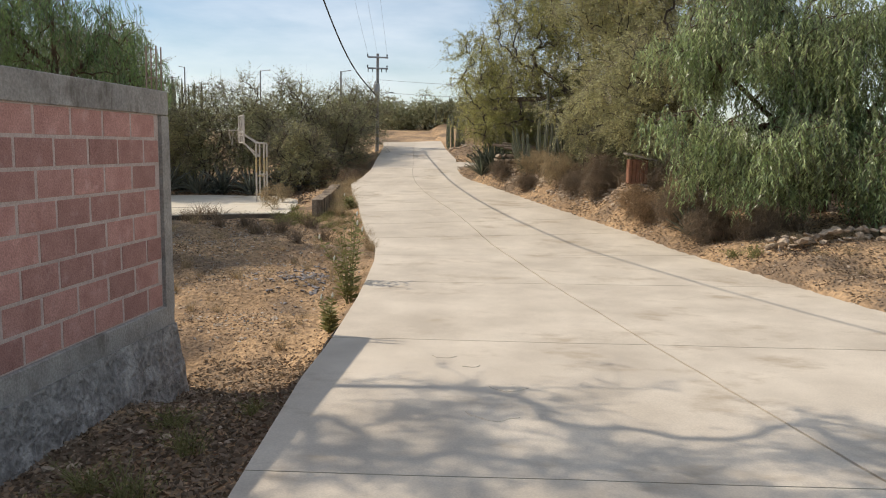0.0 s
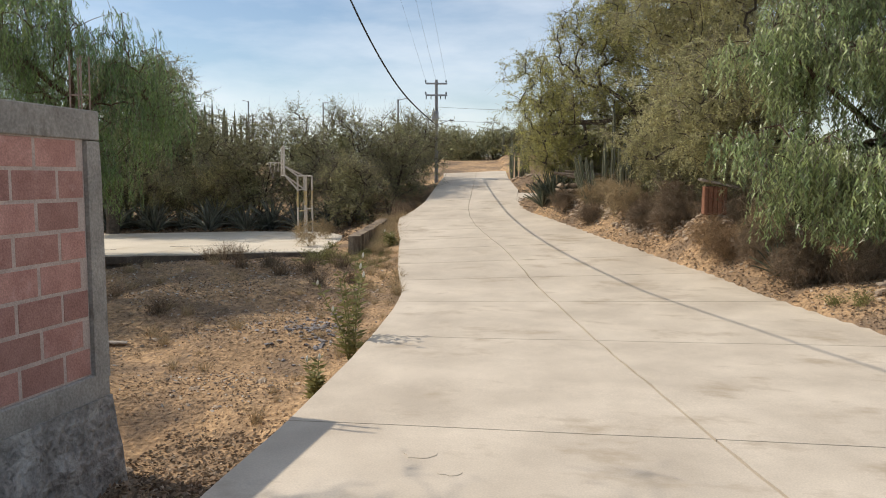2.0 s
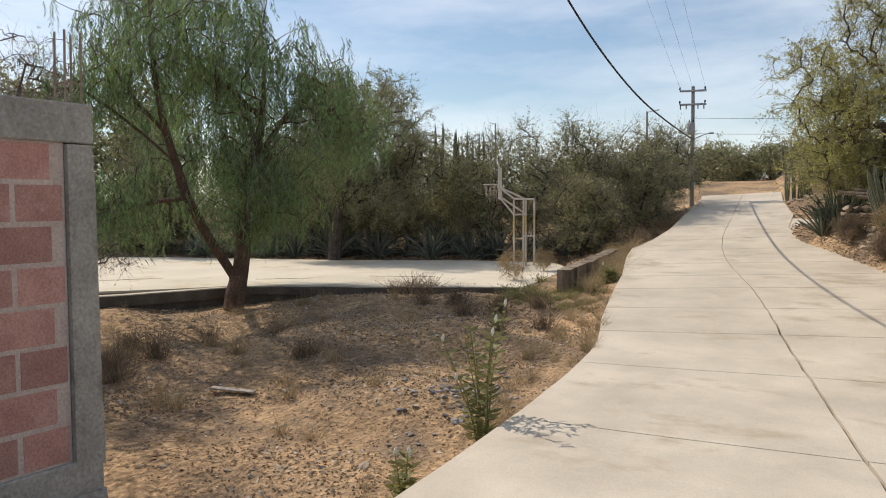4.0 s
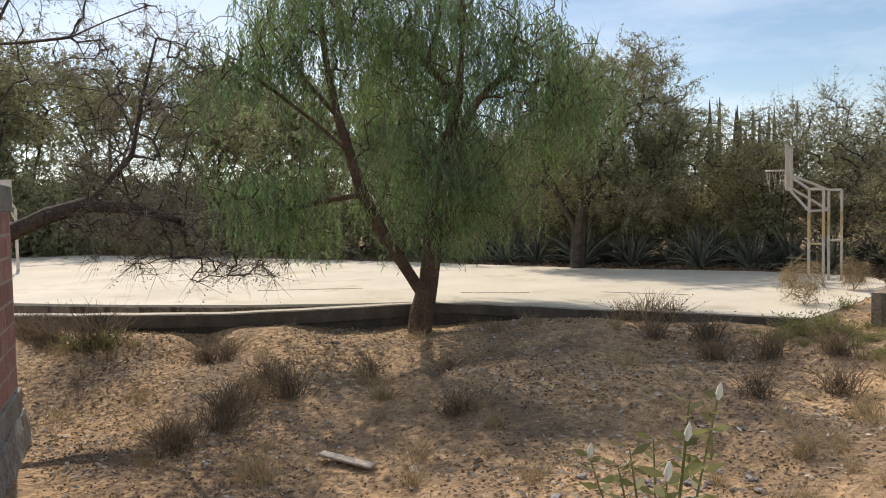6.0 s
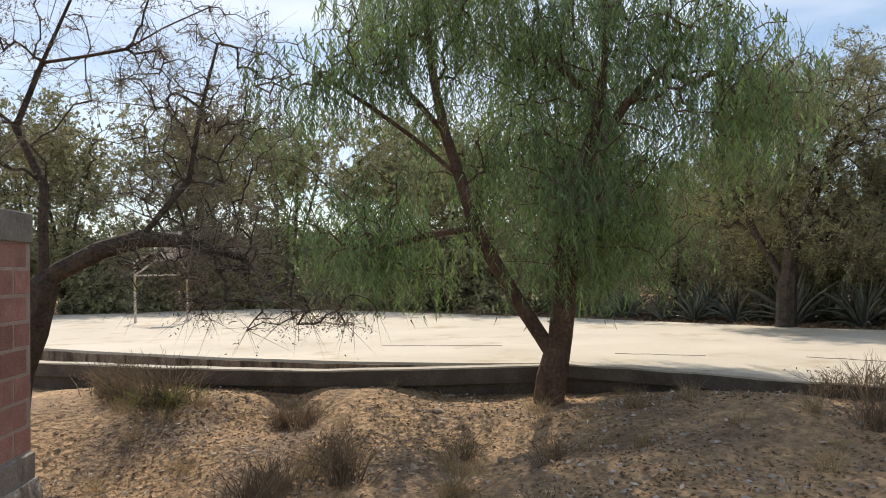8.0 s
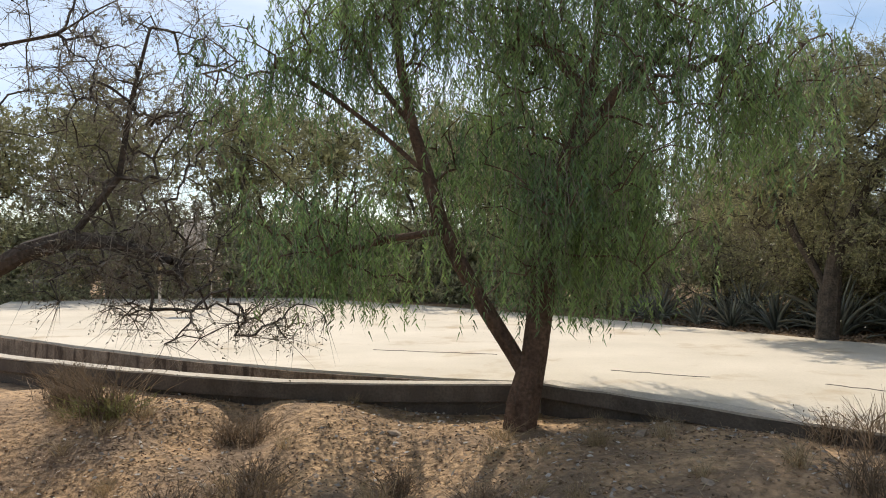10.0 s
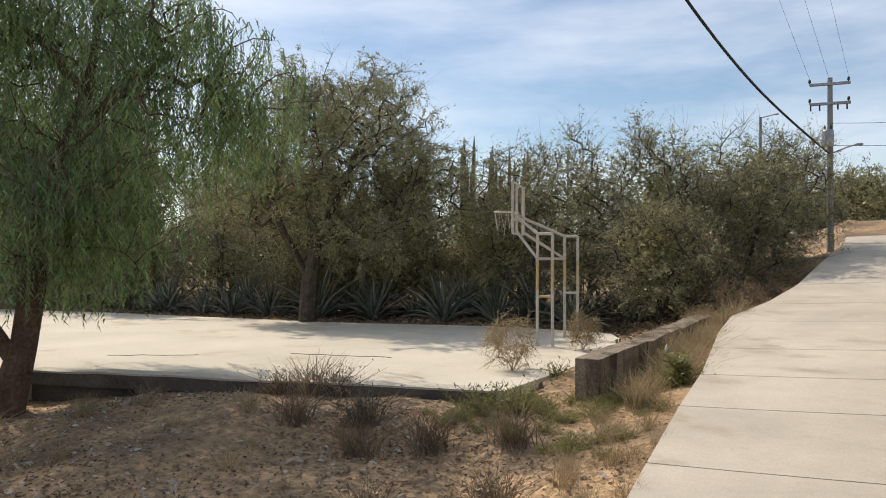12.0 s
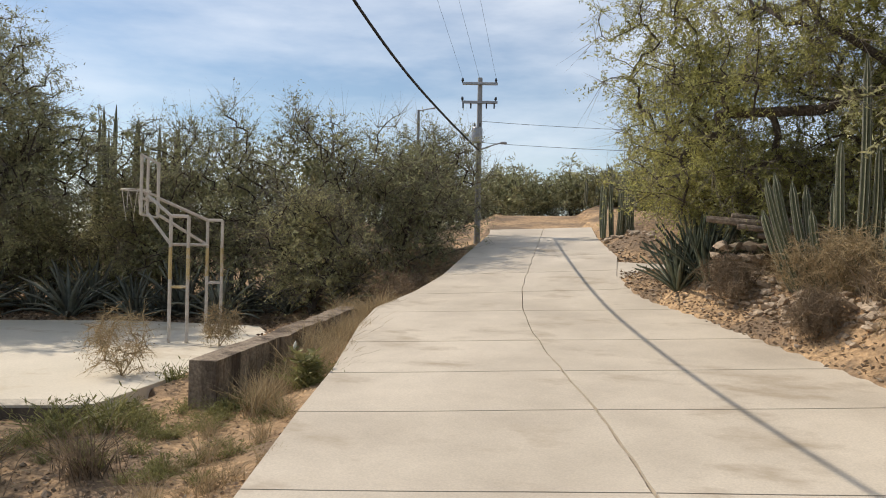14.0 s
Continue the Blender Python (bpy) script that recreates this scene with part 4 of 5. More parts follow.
# tree behind the block wall, whose shade falls on the road
tree("mesquite_tree", "tall thin-leaved mesquite behind the block wall", [[(-7.2, 5.6, -0.6), (-7.0, 5.7, 1.5), (-6.4, 5.8, 3.6), (-5.2, 6.2, 5.4)], [(-6.4, 5.8, 3.6), (-6.6, 4.6, 5.4)], [(-7.0, 5.7, 1.5), (-6.0, 6.6, 3.6), (-4.6, 7.3, 5.8)]],
     [(-4.6, 6.4, 6.3, 2.0, 1.3, 0.8, 3), (-6.2, 5.4, 6.0, 1.8, 1.6, 1.0, 2), (-3.2, 6.0, 7.4, 1.6, 1.2, 0.7, 2)], 650, "fine", 71, 0.12, 0.004, M_BARK, M_MESQ, sprays=6, per=9, floor=3.5, group="mesquite trees", bare=0.15)


# ---- agaves and cacti ----
def blade(length, width, bend, thick=0.02):
    """A fleshy pointed leaf, grooved on top, that rises and bends outwards along x."""
    verts, faces, n = [], [], 7
    for i in range(n + 1):
        f = i / n
        x = length * (math.sin(bend * f) / bend)
        z = length * ((1 - math.cos(bend * f)) / bend)
        x, z = z, x
        w = width * (0.75 + 0.6 * math.sin(math.pi * min(1, f * 1.25))) * (1 - f ** 3) * 0.6 + 0.001
        verts += [(x + thick * 0.6, -w, z), (x - thick * (1 - f) * 0.8, 0, z - 0.01), (x + thick * 0.6, w, z), (x + thick * 1.1, 0, z - 0.02)]
    for i in range(n):
        k = i * 4
        for a, b in ((0, 1), (1, 2), (2, 3), (3, 0)):
            faces.append((k + a, k + b, k + 4 + b, k + 4 + a))
    return verts, faces


STIFF = [mesh_of("leaf", *blade(0.8, 0.04, b), M_AGAVE_SHADE, True) for b in (0.12, 0.25, 0.45)]
BLADES = [mesh_of("leaf", *blade(0.8, 0.05, b), M_AGAVE, True) for b in (0.35, 0.7, 1.1)]


def agave(at, size, seed, label, count=22, kinds=None):
    rnd = random.Random(seed)
    a = thing("agave", at, label, "agave", "agaves")
    for i in range(count):
        f = i / count
        tilt = 0.04 + 0.85 * f + rnd.uniform(-0.1, 0.1)
        child("leaf", (kinds or BLADES)[min(2, int(f * 3))], a, at=(0, 0, 0), rot=(0, tilt, i * 2.4 + rnd.uniform(-0.2, 0.2)), scale=(size * rnd.uniform(0.85, 1.15),) * 3)
    return a


plants = [agave((-6.9, 22.0, z_at(-6.9, 22.0) - 0.05), 1.0, 1, "grey-green agave with long pointed leaves in the shade", 28), agave((-9.3, 21.6, z_at(-9.3, 21.6) - 0.05), 1.15, 2, "grey-green agave with long pointed leaves in the shade", 32)]
rnd = random.Random(21)
for k in range(34):
    f = k / 33
    x = -16.0 + f * 10.2 + rnd.uniform(-0.25, 0.25)
    y = float(np.interp(x, (-16, -10.6, -7.6, -5.5), (19.0, 20.9, 22.1, 22.3))) + rnd.uniform(0.0, 1.3)
    copy_thing(plants[k % 2], pose(x, y, z_at(x, y) - 0.05, 0, 0, rnd.uniform(0, 360)) @ Matrix.Scale(rnd.uniform(0.6, 1.05), 4))
for x, y, s in ((-0.38, 21.15, 0.8), (-0.2, 21.35, 0.95), (-0.08, 21.0, 0.8), (0.02, 21.5, 0.9)):
    agave((x, y, z_at(x, y) - 0.05), s, int(x * 10) + 40, "spiky green agave on the roadside bank, darkened for shade", 46, STIFF)
agave((3.55, 14.3, z_at(3.55, 14.3) - 0.05), 0.6, 61, "small withered agave among dry stalks on the bank", 26, STIFF)


def column(height, radius, ribs=7):
    """A ribbed cactus stem with a rounded tip."""
    verts, faces, n, sides = [], [], 9, ribs * 2
    for i in range(n + 1):
        f = i / n
        z = height * f
        cap = 1.0 if f < 0.86 else math.sqrt(max(0.02, 1 - ((f - 0.86) / 0.14) ** 2))
        for k in range(sides):
            a = 2 * math.pi * k / sides
            r = radius * cap * (1.0 if k % 2 == 0 else 0.62) * (0.9 + 0.12 * math.sin(f * 5))
            verts.append((r * math.cos(a) + 0.03 * math.sin(f * 3), r * math.sin(a), z))
    for i in range(n):
        for k in range(sides):
            a, b = i * sides + k, i * sides + (k + 1) % sides
            faces.append((a, b, b + sides, a + sides))
    faces.append(tuple(range(n * sides, (n + 1) * sides)))
    return verts, faces


def rib_lines(height, radius, ribs=7):
    """Pale spiny edges along the ribs of a stem."""
    verts, faces, n = [], [], 9
    for k in range(ribs):
        a = 2 * math.pi * k / ribs
        for i in range(n + 1):
            f = i / n
            cap = 1.0 if f < 0.86 else math.sqrt(max(0.02, 1 - ((f - 0.86) / 0.14) ** 2))
            r = radius * cap * (0.9 + 0.12 * math.sin(f * 5)) + 0.002
            for d, lift in ((-0.08, -0.004), (0, 0.0), (0.08, -0.004)):
                verts.append(((r + lift) * math.cos(a + d) + 0.03 * math.sin(f * 3), (r + lift) * math.sin(a + d), height * f))
        for i in range(n):
            q = (k * (n + 1) + i) * 3
            faces += [(q, q + 1, q + 4, q + 3), (q + 1, q + 2, q + 5, q + 4)]
    return verts, faces


STEM = mesh_of("stem", *column(1.0, 0.045), M_CACTUS)
RIBS = mesh_of("rib_edges", *rib_lines(1.0, 0.045), M_RIB)


def organ_cactus(at, stems, label):
    c = thing("organ_pipe_cactus", at, label, "cactus", "column cacti")
    for dx, dy, h, lean, turn in stems:
        stem = child("stem", STEM, c, at=(dx, dy, -0.05), rot=(0, lean, turn), scale=(1.0, 1.0, h))
        child("rib_edges", RIBS, stem, "pale spiny rib edges")
    return c


def clump(n, spread, low, high, lean, seed):
    r = random.Random(seed)
    return [(r.uniform(-spread, spread), r.uniform(-spread, spread), r.uniform(low, high), r.uniform(0, lean), r.uniform(0, 6.28)) for _ in range(n)]


up = 3.35 - z_at(1.27, 19.75)
organ_cactus((1.27, 19.75, z_at(1.27, 19.75)), [(-0.1, 0, up, 0.02, 0), (-0.2, 0.1, up - 0.75, 0.04, 2), (0.0, 0.08, up - 0.8, 0.05, 0), (0.14, 0.05, up - 0.55, 0.03, 0), (0.06, -0.15, up - 1.3, 0.06, 0), (0.2, 0, up - 0.85, 0.04, 0), (0.3, 0.2, up - 0.7, 0.04, 1)], "tall pale-ribbed column cactus on the bank")
up = 2.3 - z_at(0.86, 19.95)
organ_cactus((0.86, 19.95, z_at(0.86, 19.95)), [(-0.12, 0, up, 0.3, 3.3), (-0.08, 0.1, up + 0.05, 0.24, 3.2), (0, 0, up - 0.05, 0.2, 3.1), (0.05, 0, up - 0.1, 0.14, 3), (0.1, 0.1, up - 0.12, 0.05, 0), (-0.16, 0.1, up * 0.75, 0.36, 3.0), (0.1, -0.1, up * 0.7, 0.2, 3.2)], "leaning clump of green column cactus")
organ_cactus((-1.5, 26.0, z_at(-1.5, 26.0)), clump(12, 0.28, 0.75, 1.15, 0.1, 5), "dense clump of grey-green column cactus beside the road")
organ_cactus((-10.4, 23.7, z_at(-10.4, 23.7)), clump(14, 0.55, 2.0, 3.7, 0.06, 6), "tall dark column cactus rising behind the shrubs")
organ_cactus((-9.6, 24.3, z_at(-9.6, 24.3)), clump(10, 0.5, 1.8, 3.4, 0.06, 7), "tall dark column cactus rising behind the shrubs")
organ_cactus((-2.4, 32.5, z_at(-2.4, 32.5)), clump(9, 0.8, 0.6, 1.2, 0.08, 8), "far column cactus by the road's end")

# ---- poles and cables ----
pole = thing("utility_pole", (-4.1, 26.15, z_at(-4.1, 26.15)), "concrete power pole with two crossarms and a transformer", "power pole")
pz = 4.72 - pole.location.z
child("shaft", mesh_of("shaft", *tube([(0, 0, -0.2), (0, 0, pz)], [0.065, 0.045], 10), M_POLE), pole)
for z in (pz - 0.12, pz - 0.47):
    child("crossarm", mesh_of("crossarm", *box(0.66, 0.05, 0.05, (0, -0.06, z), 0.006), M_STEEL), pole, "grey steel crossarm").rotation_euler = (0, 0, 0.29)
    for x in (-0.3, 0.3):
        child("insulator", mesh_of("insulator", *tube([(x, -0.06 + 0.29 * x, z), (x, -0.06 + 0.29 * x, z + 0.04), (x, -0.06 + 0.29 * x, z + 0.05), (x, -0.06 + 0.29 * x, z + 0.10)], [0.012, 0.012, 0.026, 0.018], 8), M_CABLE), pole, "dark insulator")
    for x in (-0.28, -0.14, 0.14, 0.28):
        if z < pz - 0.3:
            child("insulator", mesh_of("insulator", *tube([(x, -0.08 + 0.29 * x, z - 0.02), (x, -0.08 + 0.29 * x, z - 0.12)], [0.014, 0.014], 8), M_CABLE), pole, "hanging dark insulator")
tank = child("transformer", mesh_of("transformer", *tube([(0.0, -0.14, pz - 1.25), (0.0, -0.14, pz - 1.22), (0, -0.14, pz - 0.98), (0, -0.14, pz - 0.95)], [0.09, 0.1, 0.1, 0.085], 16), M_STEEL), pole, "grey transformer tank")
for x in (-0.05, 0.05):
    child("bushing", mesh_of("bushing", *tube([(x, -0.14, pz - 0.95), (x, -0.14, pz - 0.87)], [0.02, 0.012], 8), M_CABLE), tank)
child("lamp_arm", mesh_of("lamp_arm", *tube([(0.05, 0, pz - 1.35), (0.3, 0.06, pz - 1.25), (0.42, 0.1, pz - 1.22)], [0.014, 0.014, 0.012], 6), M_STEEL), pole)
child("lamp_head", mesh_of("lamp_head", *box(0.12, 0.07, 0.04, (0.45, 0.11, pz - 1.22), 0.012), M_STEEL), pole, "grey street lamp head")
for x, y, top, reach in ((-5.3, 26.1, 4.15, 0.32), (-10.16, 32.4, 4.75, 0.42), (-13.3, 32.2, 4.85, -0.25)):
    z = z_at(x, y)
    p = thing("lamp_pole", (x, y, z), "slim grey street lamp pole seen above the shrubs", "street lamp", "lamp poles")
    child("shaft", mesh_of("shaft", *tube([(0, 0, -0.2), (0, 0, top - z)], [0.035, 0.025], 8), M_POLE), p)
    child("arm", mesh_of("arm", *tube([(0, 0, top - z - 0.02), (reach * 0.7, 0.02, top - z + 0.02), (reach, 0.03, top - z + 0.03)], [0.012, 0.012, 0.022], 6), M_STEEL), p)


def cable(name, points, radius, label):
    c = bpy.data.curves.new(name, "CURVE")
    c.dimensions, c.bevel_depth, c.bevel_resolution = "3D", radius, 2
    s = c.splines.new("NURBS")
    s.points.add(len(points) - 1)
    for p, q in zip(s.points, points):
        p.co = (*q, 1)
    s.use_endpoint_u, s.order_u = True, 3
    c.materials.append(M_CABLE)
    return tagged(new(name, c), label, "cable", "overhead cables")


cable("cable", [(-4.1, 26.1, 3.36), (-3.95, 23.6, 3.52), (-3.76, 20.5, 3.85), (-3.5, 17.2, 4.55), (-3.4, 14.5, 5.75), (-3.25, 12.4, 6.85), (-3.1, 9.8, 8.2), (-2.8, 5, 11.2), (-2.4, 0, 14.5)], 0.017, "thick black overhead cable slung to the power pole")
for dx in (-0.3, 0.0, 0.3):
    cable("cable", [(-4.1 + dx, 26.1 + dx * 0.3, 4.70), (-3.6 + dx * 1.5, 20, 7.3), (-3.3 + dx * 2, 12, 12.5), (-3 + dx * 2.5, 4, 19)], 0.0022, "thin pale power line high overhead")
for z in (3.9, 3.5):
    cable("cable", [(-4.1, 26.1, z), (-1, 27.5, z - 0.15), (6, 30, z)], 0.004, "thin power line crossing the road's end")


# ---- small plants ----
def tuft(name, at, label, blades, height, spread, mat, seed, width=0.008, group="", category="grass tuft", leafy=0):
    """A tuft of bent blades; with leafy, side leaves on every stalk."""
    rng = np.random.default_rng(seed)
    root = rng.normal(size=(blades, 3)) * np.array((spread * 0.35, spread * 0.35, 0))
    lean = rng.normal(size=(blades, 3)) * np.array((spread, spread, 0)) * 0.8
    h = height * (0.45 + 0.65 * rng.random(blades))
    mid = root + lean * 0.35
    mid[:, 2] = h * 0.55
    top = root + lean
    top[:, 2] = h
    side = np.cross(top - root, rng.normal(size=(blades, 3)))
    side /= np.linalg.norm(side, axis=1)[:, None] + 1e-9
    w = width / 2
    q = [np.stack((root - side * w, root + side * w, mid + side * w * 0.8, mid - side * w * 0.8), 1), np.stack((mid - side * w * 0.8, mid + side * w * 0.8, top + side * w * 0.2, top - side * w * 0.2), 1)]
    if leafy:
        f = rng.random((blades, leafy))[..., None]
        p = np.where(f < 0.5, root[:, None] * (1 - 2 * f) + mid[:, None] * 2 * f, mid[:, None] * (2 - 2 * f) + top[:, None] * (2 * f - 1)).reshape(-1, 3)
        q.append(leaves(p, rng.normal(size=p.shape) + np.array((0, 0, 0.4)), 0.045, 0.014, rng))
    t = thing(name, at, label, category, group)
    child("blade_tuft", quads_mesh("blade_tuft", np.concatenate(q), mat), t)
    return t


def scatter_tufts(protos, spots, seed):
    r = random.Random(seed)
    for x, y, s in spots:
        copy_thing(r.choice(protos), pose(x, y, z_at(x, y) - 0.02, 0, 0, r.uniform(0, 360)) @ Matrix.Scale(s, 4))


P_STRAW = [tuft("dry_grass", (-5.2, 10.6, z_at(-5.2, 10.6)), "pale straw-coloured dry grass tuft on the field", 90, 0.28, 0.14, M_STRAW, 1, 0.0045, "dry grass tufts"),
           tuft("dry_grass", (-4.6, 11.6, z_at(-4.6, 11.6)), "pale straw-coloured dry grass tuft on the field", 70, 0.22, 0.17, M_STRAW, 2, 0.0045, "dry grass tufts")]
P_DEAD = [tuft("dead_weed", (-6.6, 10.8, z_at(-6.6, 10.8)), "brown dead weed bush on the field", 150, 0.42, 0.26, M_STRAW_DARK, 3, 0.008, "dead weeds", "weed"),
          tuft("dead_weed", (-6.7, 11.5, z_at(-6.7, 11.5)), "brown dead weed bush on the field", 120, 0.36, 0.22, M_STRAW_DARK, 4, 0.008, "dead weeds", "weed", 3)]
P_GREEN = [tuft("green_weed", (-3.85, 16.2, z_at(-3.85, 16.2)), "low green weed growing in the verge", 60, 0.26, 0.16, M_WEED, 5, 0.009, "green weeds", "weed", 4),
           tuft("green_weed", (-4.1, 16.0, z_at(-4.1, 16.0)), "low green weed growing in the verge", 80, 0.2, 0.2, M_WEED, 6, 0.009, "green weeds", "weed", 3)]
rnd = random.Random(31)
spots = []
for k in range(95):
    x, y = rnd.uniform(-9.5, -2.0), rnd.uniform(9.2, 15.0)
    if x > np.interp(y, LEFT_Y, LEFT_X) - 0.25 or (y < 9.6 and x < -2.2):
        continue
    spots.append((x, y, rnd.uniform(0.35, 0.95)))
scatter_tufts(P_STRAW, spots, 1)
spots = [(-10.1, 9.75, 1.0), (-9.7, 9.85, 0.9), (-10.4, 9.7, 0.8), (-6.3, 10.3, 0.9), (-6.9, 11.0, 0.9), (-7.4, 11.6, 0.8), (-7.0, 12.6, 0.7), (-6.0, 12.9, 0.6), (-5.65, 15.55, 0.9), (-5.4, 15.7, 0.8), (-5.9, 15.4, 0.7), (-4.6, 15.2, 0.8), (-3.9, 15.2, 0.8), (-4.2, 14.8, 0.7), (-3.4, 15.5, 0.8), (-5.0, 14.9, 0.7), (-3.2, 13.9, 0.7), (-8.6, 11.6, 0.7), (-4.9, 12.2, 0.7), (-2.9, 14.6, 0.8)]
scatter_tufts(P_DEAD, spots, 2)
spots = []
for k in range(24):
    y = rnd.uniform(15.4, 17.0)
    spots.append((rnd.uniform(-4.2, np.interp(y, LEFT_Y, LEFT_X) - 0.3), y, rnd.uniform(0.3, 0.6)))
spots += [(-3.1, 17.5, 1.0), (-3.2, 17.8, 0.9), (-2.0, 5.2, 0.9), (-1.7, 6.0, 0.9), (-2.1, 6.6, 0.8), (-1.6, 5.0, 1.0), (-1.9, 4.6, 0.8), (-1.5, 7.0, 0.8), (4.1, 12.5, 0.8), (3.9, 12.8, 0.7), (-4.6, 17.2, 0.9), (-4.3, 17.5, 0.8)]
scatter_tufts(P_GREEN, spots, 3)
spots = []
for k in range(120):
    y = rnd.uniform(11.0, 23.5)
    edge = float(np.interp(y, LEFT_Y, LEFT_X))
    spots.append((edge - rnd.uniform(0.12, 0.8), y, rnd.uniform(0.4, 1.1) * (1.25 if 16.8 < y < 20.8 else 0.8)))
scatter_tufts(P_STRAW, spots, 4)
spots = []
for k in range(150):
    y = rnd.uniform(11.0, 24.0)
    edge = float(np.interp(y, RIGHT_Y, RIGHT_X))
    spots.append((edge + rnd.uniform(0.85, 2.1), y, rnd.uniform(0.4, 0.9)))
scatter_tufts(P_STRAW, spots, 5)

# dry twiggy bushes
BUSHES = ((-4.79, 17.42, 0.62, "pale bare twig bush at the court's corner", M_STRAW), (-5.2, 19.45, 0.5, "pale bare twig bush at the court's corner", M_STRAW), (1.43, 18.3, 0.9, "round pale grey twiggy bush on the bank", M_STRAW), (2.15, 16.85, 0.6, "dark tangle of dead twigs on the bank", M_STRAW_DARK), (2.75, 15.6, 0.6, "yellow-brown dry stalks below the red box", M_BRUSH), (2.95, 15.25, 0.6, "yellow-brown dry stalks below the red box", M_BRUSH), (3.3, 14.65, 0.7, "dark tangle of dead twigs on the bank", M_STRAW_DARK), (3.65, 13.95, 0.65, "dark tangle of dead twigs on the bank", M_STRAW_DARK), (1.75, 17.5, 0.55, "dark tangle of dead twigs on the bank", M_STRAW_DARK), (0.75, 19.05, 0.45, "dark tangle of dead twigs on the bank", M_STRAW_DARK), (2.3, 17.1, 0.8, "round grey-brown dry bush on the bank", M_STRAW_DARK), (3.5, 15.0, 0.8, "tangle of dry brown stalks on the bank", M_STRAW), (3.9, 14.1, 0.7, "tangle of dry brown stalks on the bank", M_STRAW_DARK), (3.3, 15.6, 0.7, "tangle of dry brown stalks on the bank", M_STRAW_DARK), (0.15, 20.35, 0.55, "grey leafless bush on the bank beside stones", M_STRAW_DARK), (0.75, 20.0, 0.6, "orange-brown dry bush on the bank", M_STRAW), (1.1, 19.6, 0.65, "orange-brown dry bush on the bank", M_STRAW), (1.5, 20.1, 0.6, "orange-brown dry bush on the bank", M_STRAW), (4.4, 13.3, 0.55, "heap of dead brown leaves on the bank", M_STRAW_DARK), (5.6, 10.4, 0.45, "dark heap of dead twigs beside the road", M_STRAW_DARK), (6.2, 10.0, 0.5, "dark heap of dead twigs beside the road", M_STRAW_DARK), *[(x + 0.25, 20.75 - 0.75 * x + dy, size * 0.62, "low golden-brown dry brush among the bank stones", M_BRUSH) for x, dy, size in ((0.3, 0.15, 0.35), (0.55, 0.25, 0.42), (0.85, 0.2, 0.5), (1.15, 0.3, 0.5), (1.45, 0.2, 0.45), (1.7, 0.4, 0.5), (0.7, -0.1, 0.3), (1.3, -0.05, 0.35), (0.05, 0.35, 0.35), (2.0, 0.3, 0.5), (2.3, 0.55, 0.5))], (-4.0, 21.6, 0.6, "brown dead bush at the verge", M_STRAW_DARK), (-4.0, 22.6, 0.6, "brown dead bush at the verge", M_STRAW_DARK))
for k, (x, y, size, label, mat) in enumerate(BUSHES):
    rng = np.random.default_rng(200 + k)
    z = COURT_Z if inside(np.array([x]), np.array([y]), list(COURT))[0] else z_at(x, y)
    t = thing("dry_bush", (x, y, z), label, "bush", "dry bushes")
    tips = blob_points([(0, 0, size * 0.5, size * 0.55, size * 0.55, size * 0.5, 1)], 70 if x < -3 else 130, rng, 0.4)
    tips[:, 2] = np.maximum(tips[:, 2], 0.05)
    Pn, par, ends = grow([[(0, 0, -0.05), (0, 0, size * 0.15)], [(0, 0, 0), (0.1, 0.05, size * 0.3)]], tips, rng)
    a, b = wood(Pn, par, 0.009, 0.0016)
    child("stem_work", quads_mesh("stem_work", b if a is None else np.concatenate((a, b)), mat), t)
    fine_leaf, fine_twig = feathery(Pn[ends], 9, 3 if x < -3 else 5, rng, 0.16 * size + 0.06, 0.03, 0.006)
    child("twig_work", quads_mesh("twig_work", np.concatenate((fine_leaf, fine_twig)), mat), t)


# tall leafy weed at the road's edge and a low one
def leafy_weed(at, height, stalks, label, seed):
    r = random.Random(seed)
    rng = np.random.default_rng(seed)
    t = thing("tall_weed", at, label, "weed")
    for k in range(stalks):
        a = r.uniform(0, 6.28)
        lean = r.uniform(0.08, 0.45) * height
        h = height * (1.0 if k == 0 else r.uniform(0.5, 1.0))
        line = [(0.03 * math.cos(a), 0.03 * math.sin(a), -0.05), (lean * 0.4 * math.cos(a), lean * 0.4 * math.sin(a), h * 0.5), (lean * math.cos(a), lean * math.sin(a), h)]
        s = child("stalk", mesh_of("stalk", *tube(line, [0.008, 0.006, 0.003], 5), M_WEED), t)
        n = 34
        f = np.linspace(0.1, 1.0, n)
        p = np.stack([np.interp(f, (0, 0.5, 1), [q[i] for q in line]) for i in range(3)], 1)
        tw = np.arange(n) * 2.4
        way = np.stack((np.cos(tw), np.sin(tw), np.full(n, 0.35)), 1)
        child("foliage", quads_mesh("foliage", leaves(p, way, 0.125 * (1.15 - 0.5 * f[:, None]), 0.032, rng), M_WEED), s)
        if k % 2 == 0:
            x, y, z = line[-1]
            child("seed_head", mesh_of("seed_head", *tube([(x, y, z - 0.01), (x + 0.004, y, z + 0.012), (x + 0.006, y + 0.004, z + 0.035), (x + 0.008, y + 0.006, z + 0.055)], [0.006, 0.014, 0.011, 0.003], 7), M_FLOWER), s, "pale seed head")
    return t


leafy_weed((-1.52, 10.6, z_at(-1.52, 10.6)), 1.12, 9, "tall green weed with pale seed heads at the road's edge", 3)
leafy_weed((-1.5, 9.5, z_at(-1.5, 9.5)), 0.42, 5, "low green weed at the road's edge", 4)
leafy_weed((-3.1, 17.5, z_at(-3.1, 17.5)), 0.3, 5, "low green weed in the verge", 5)

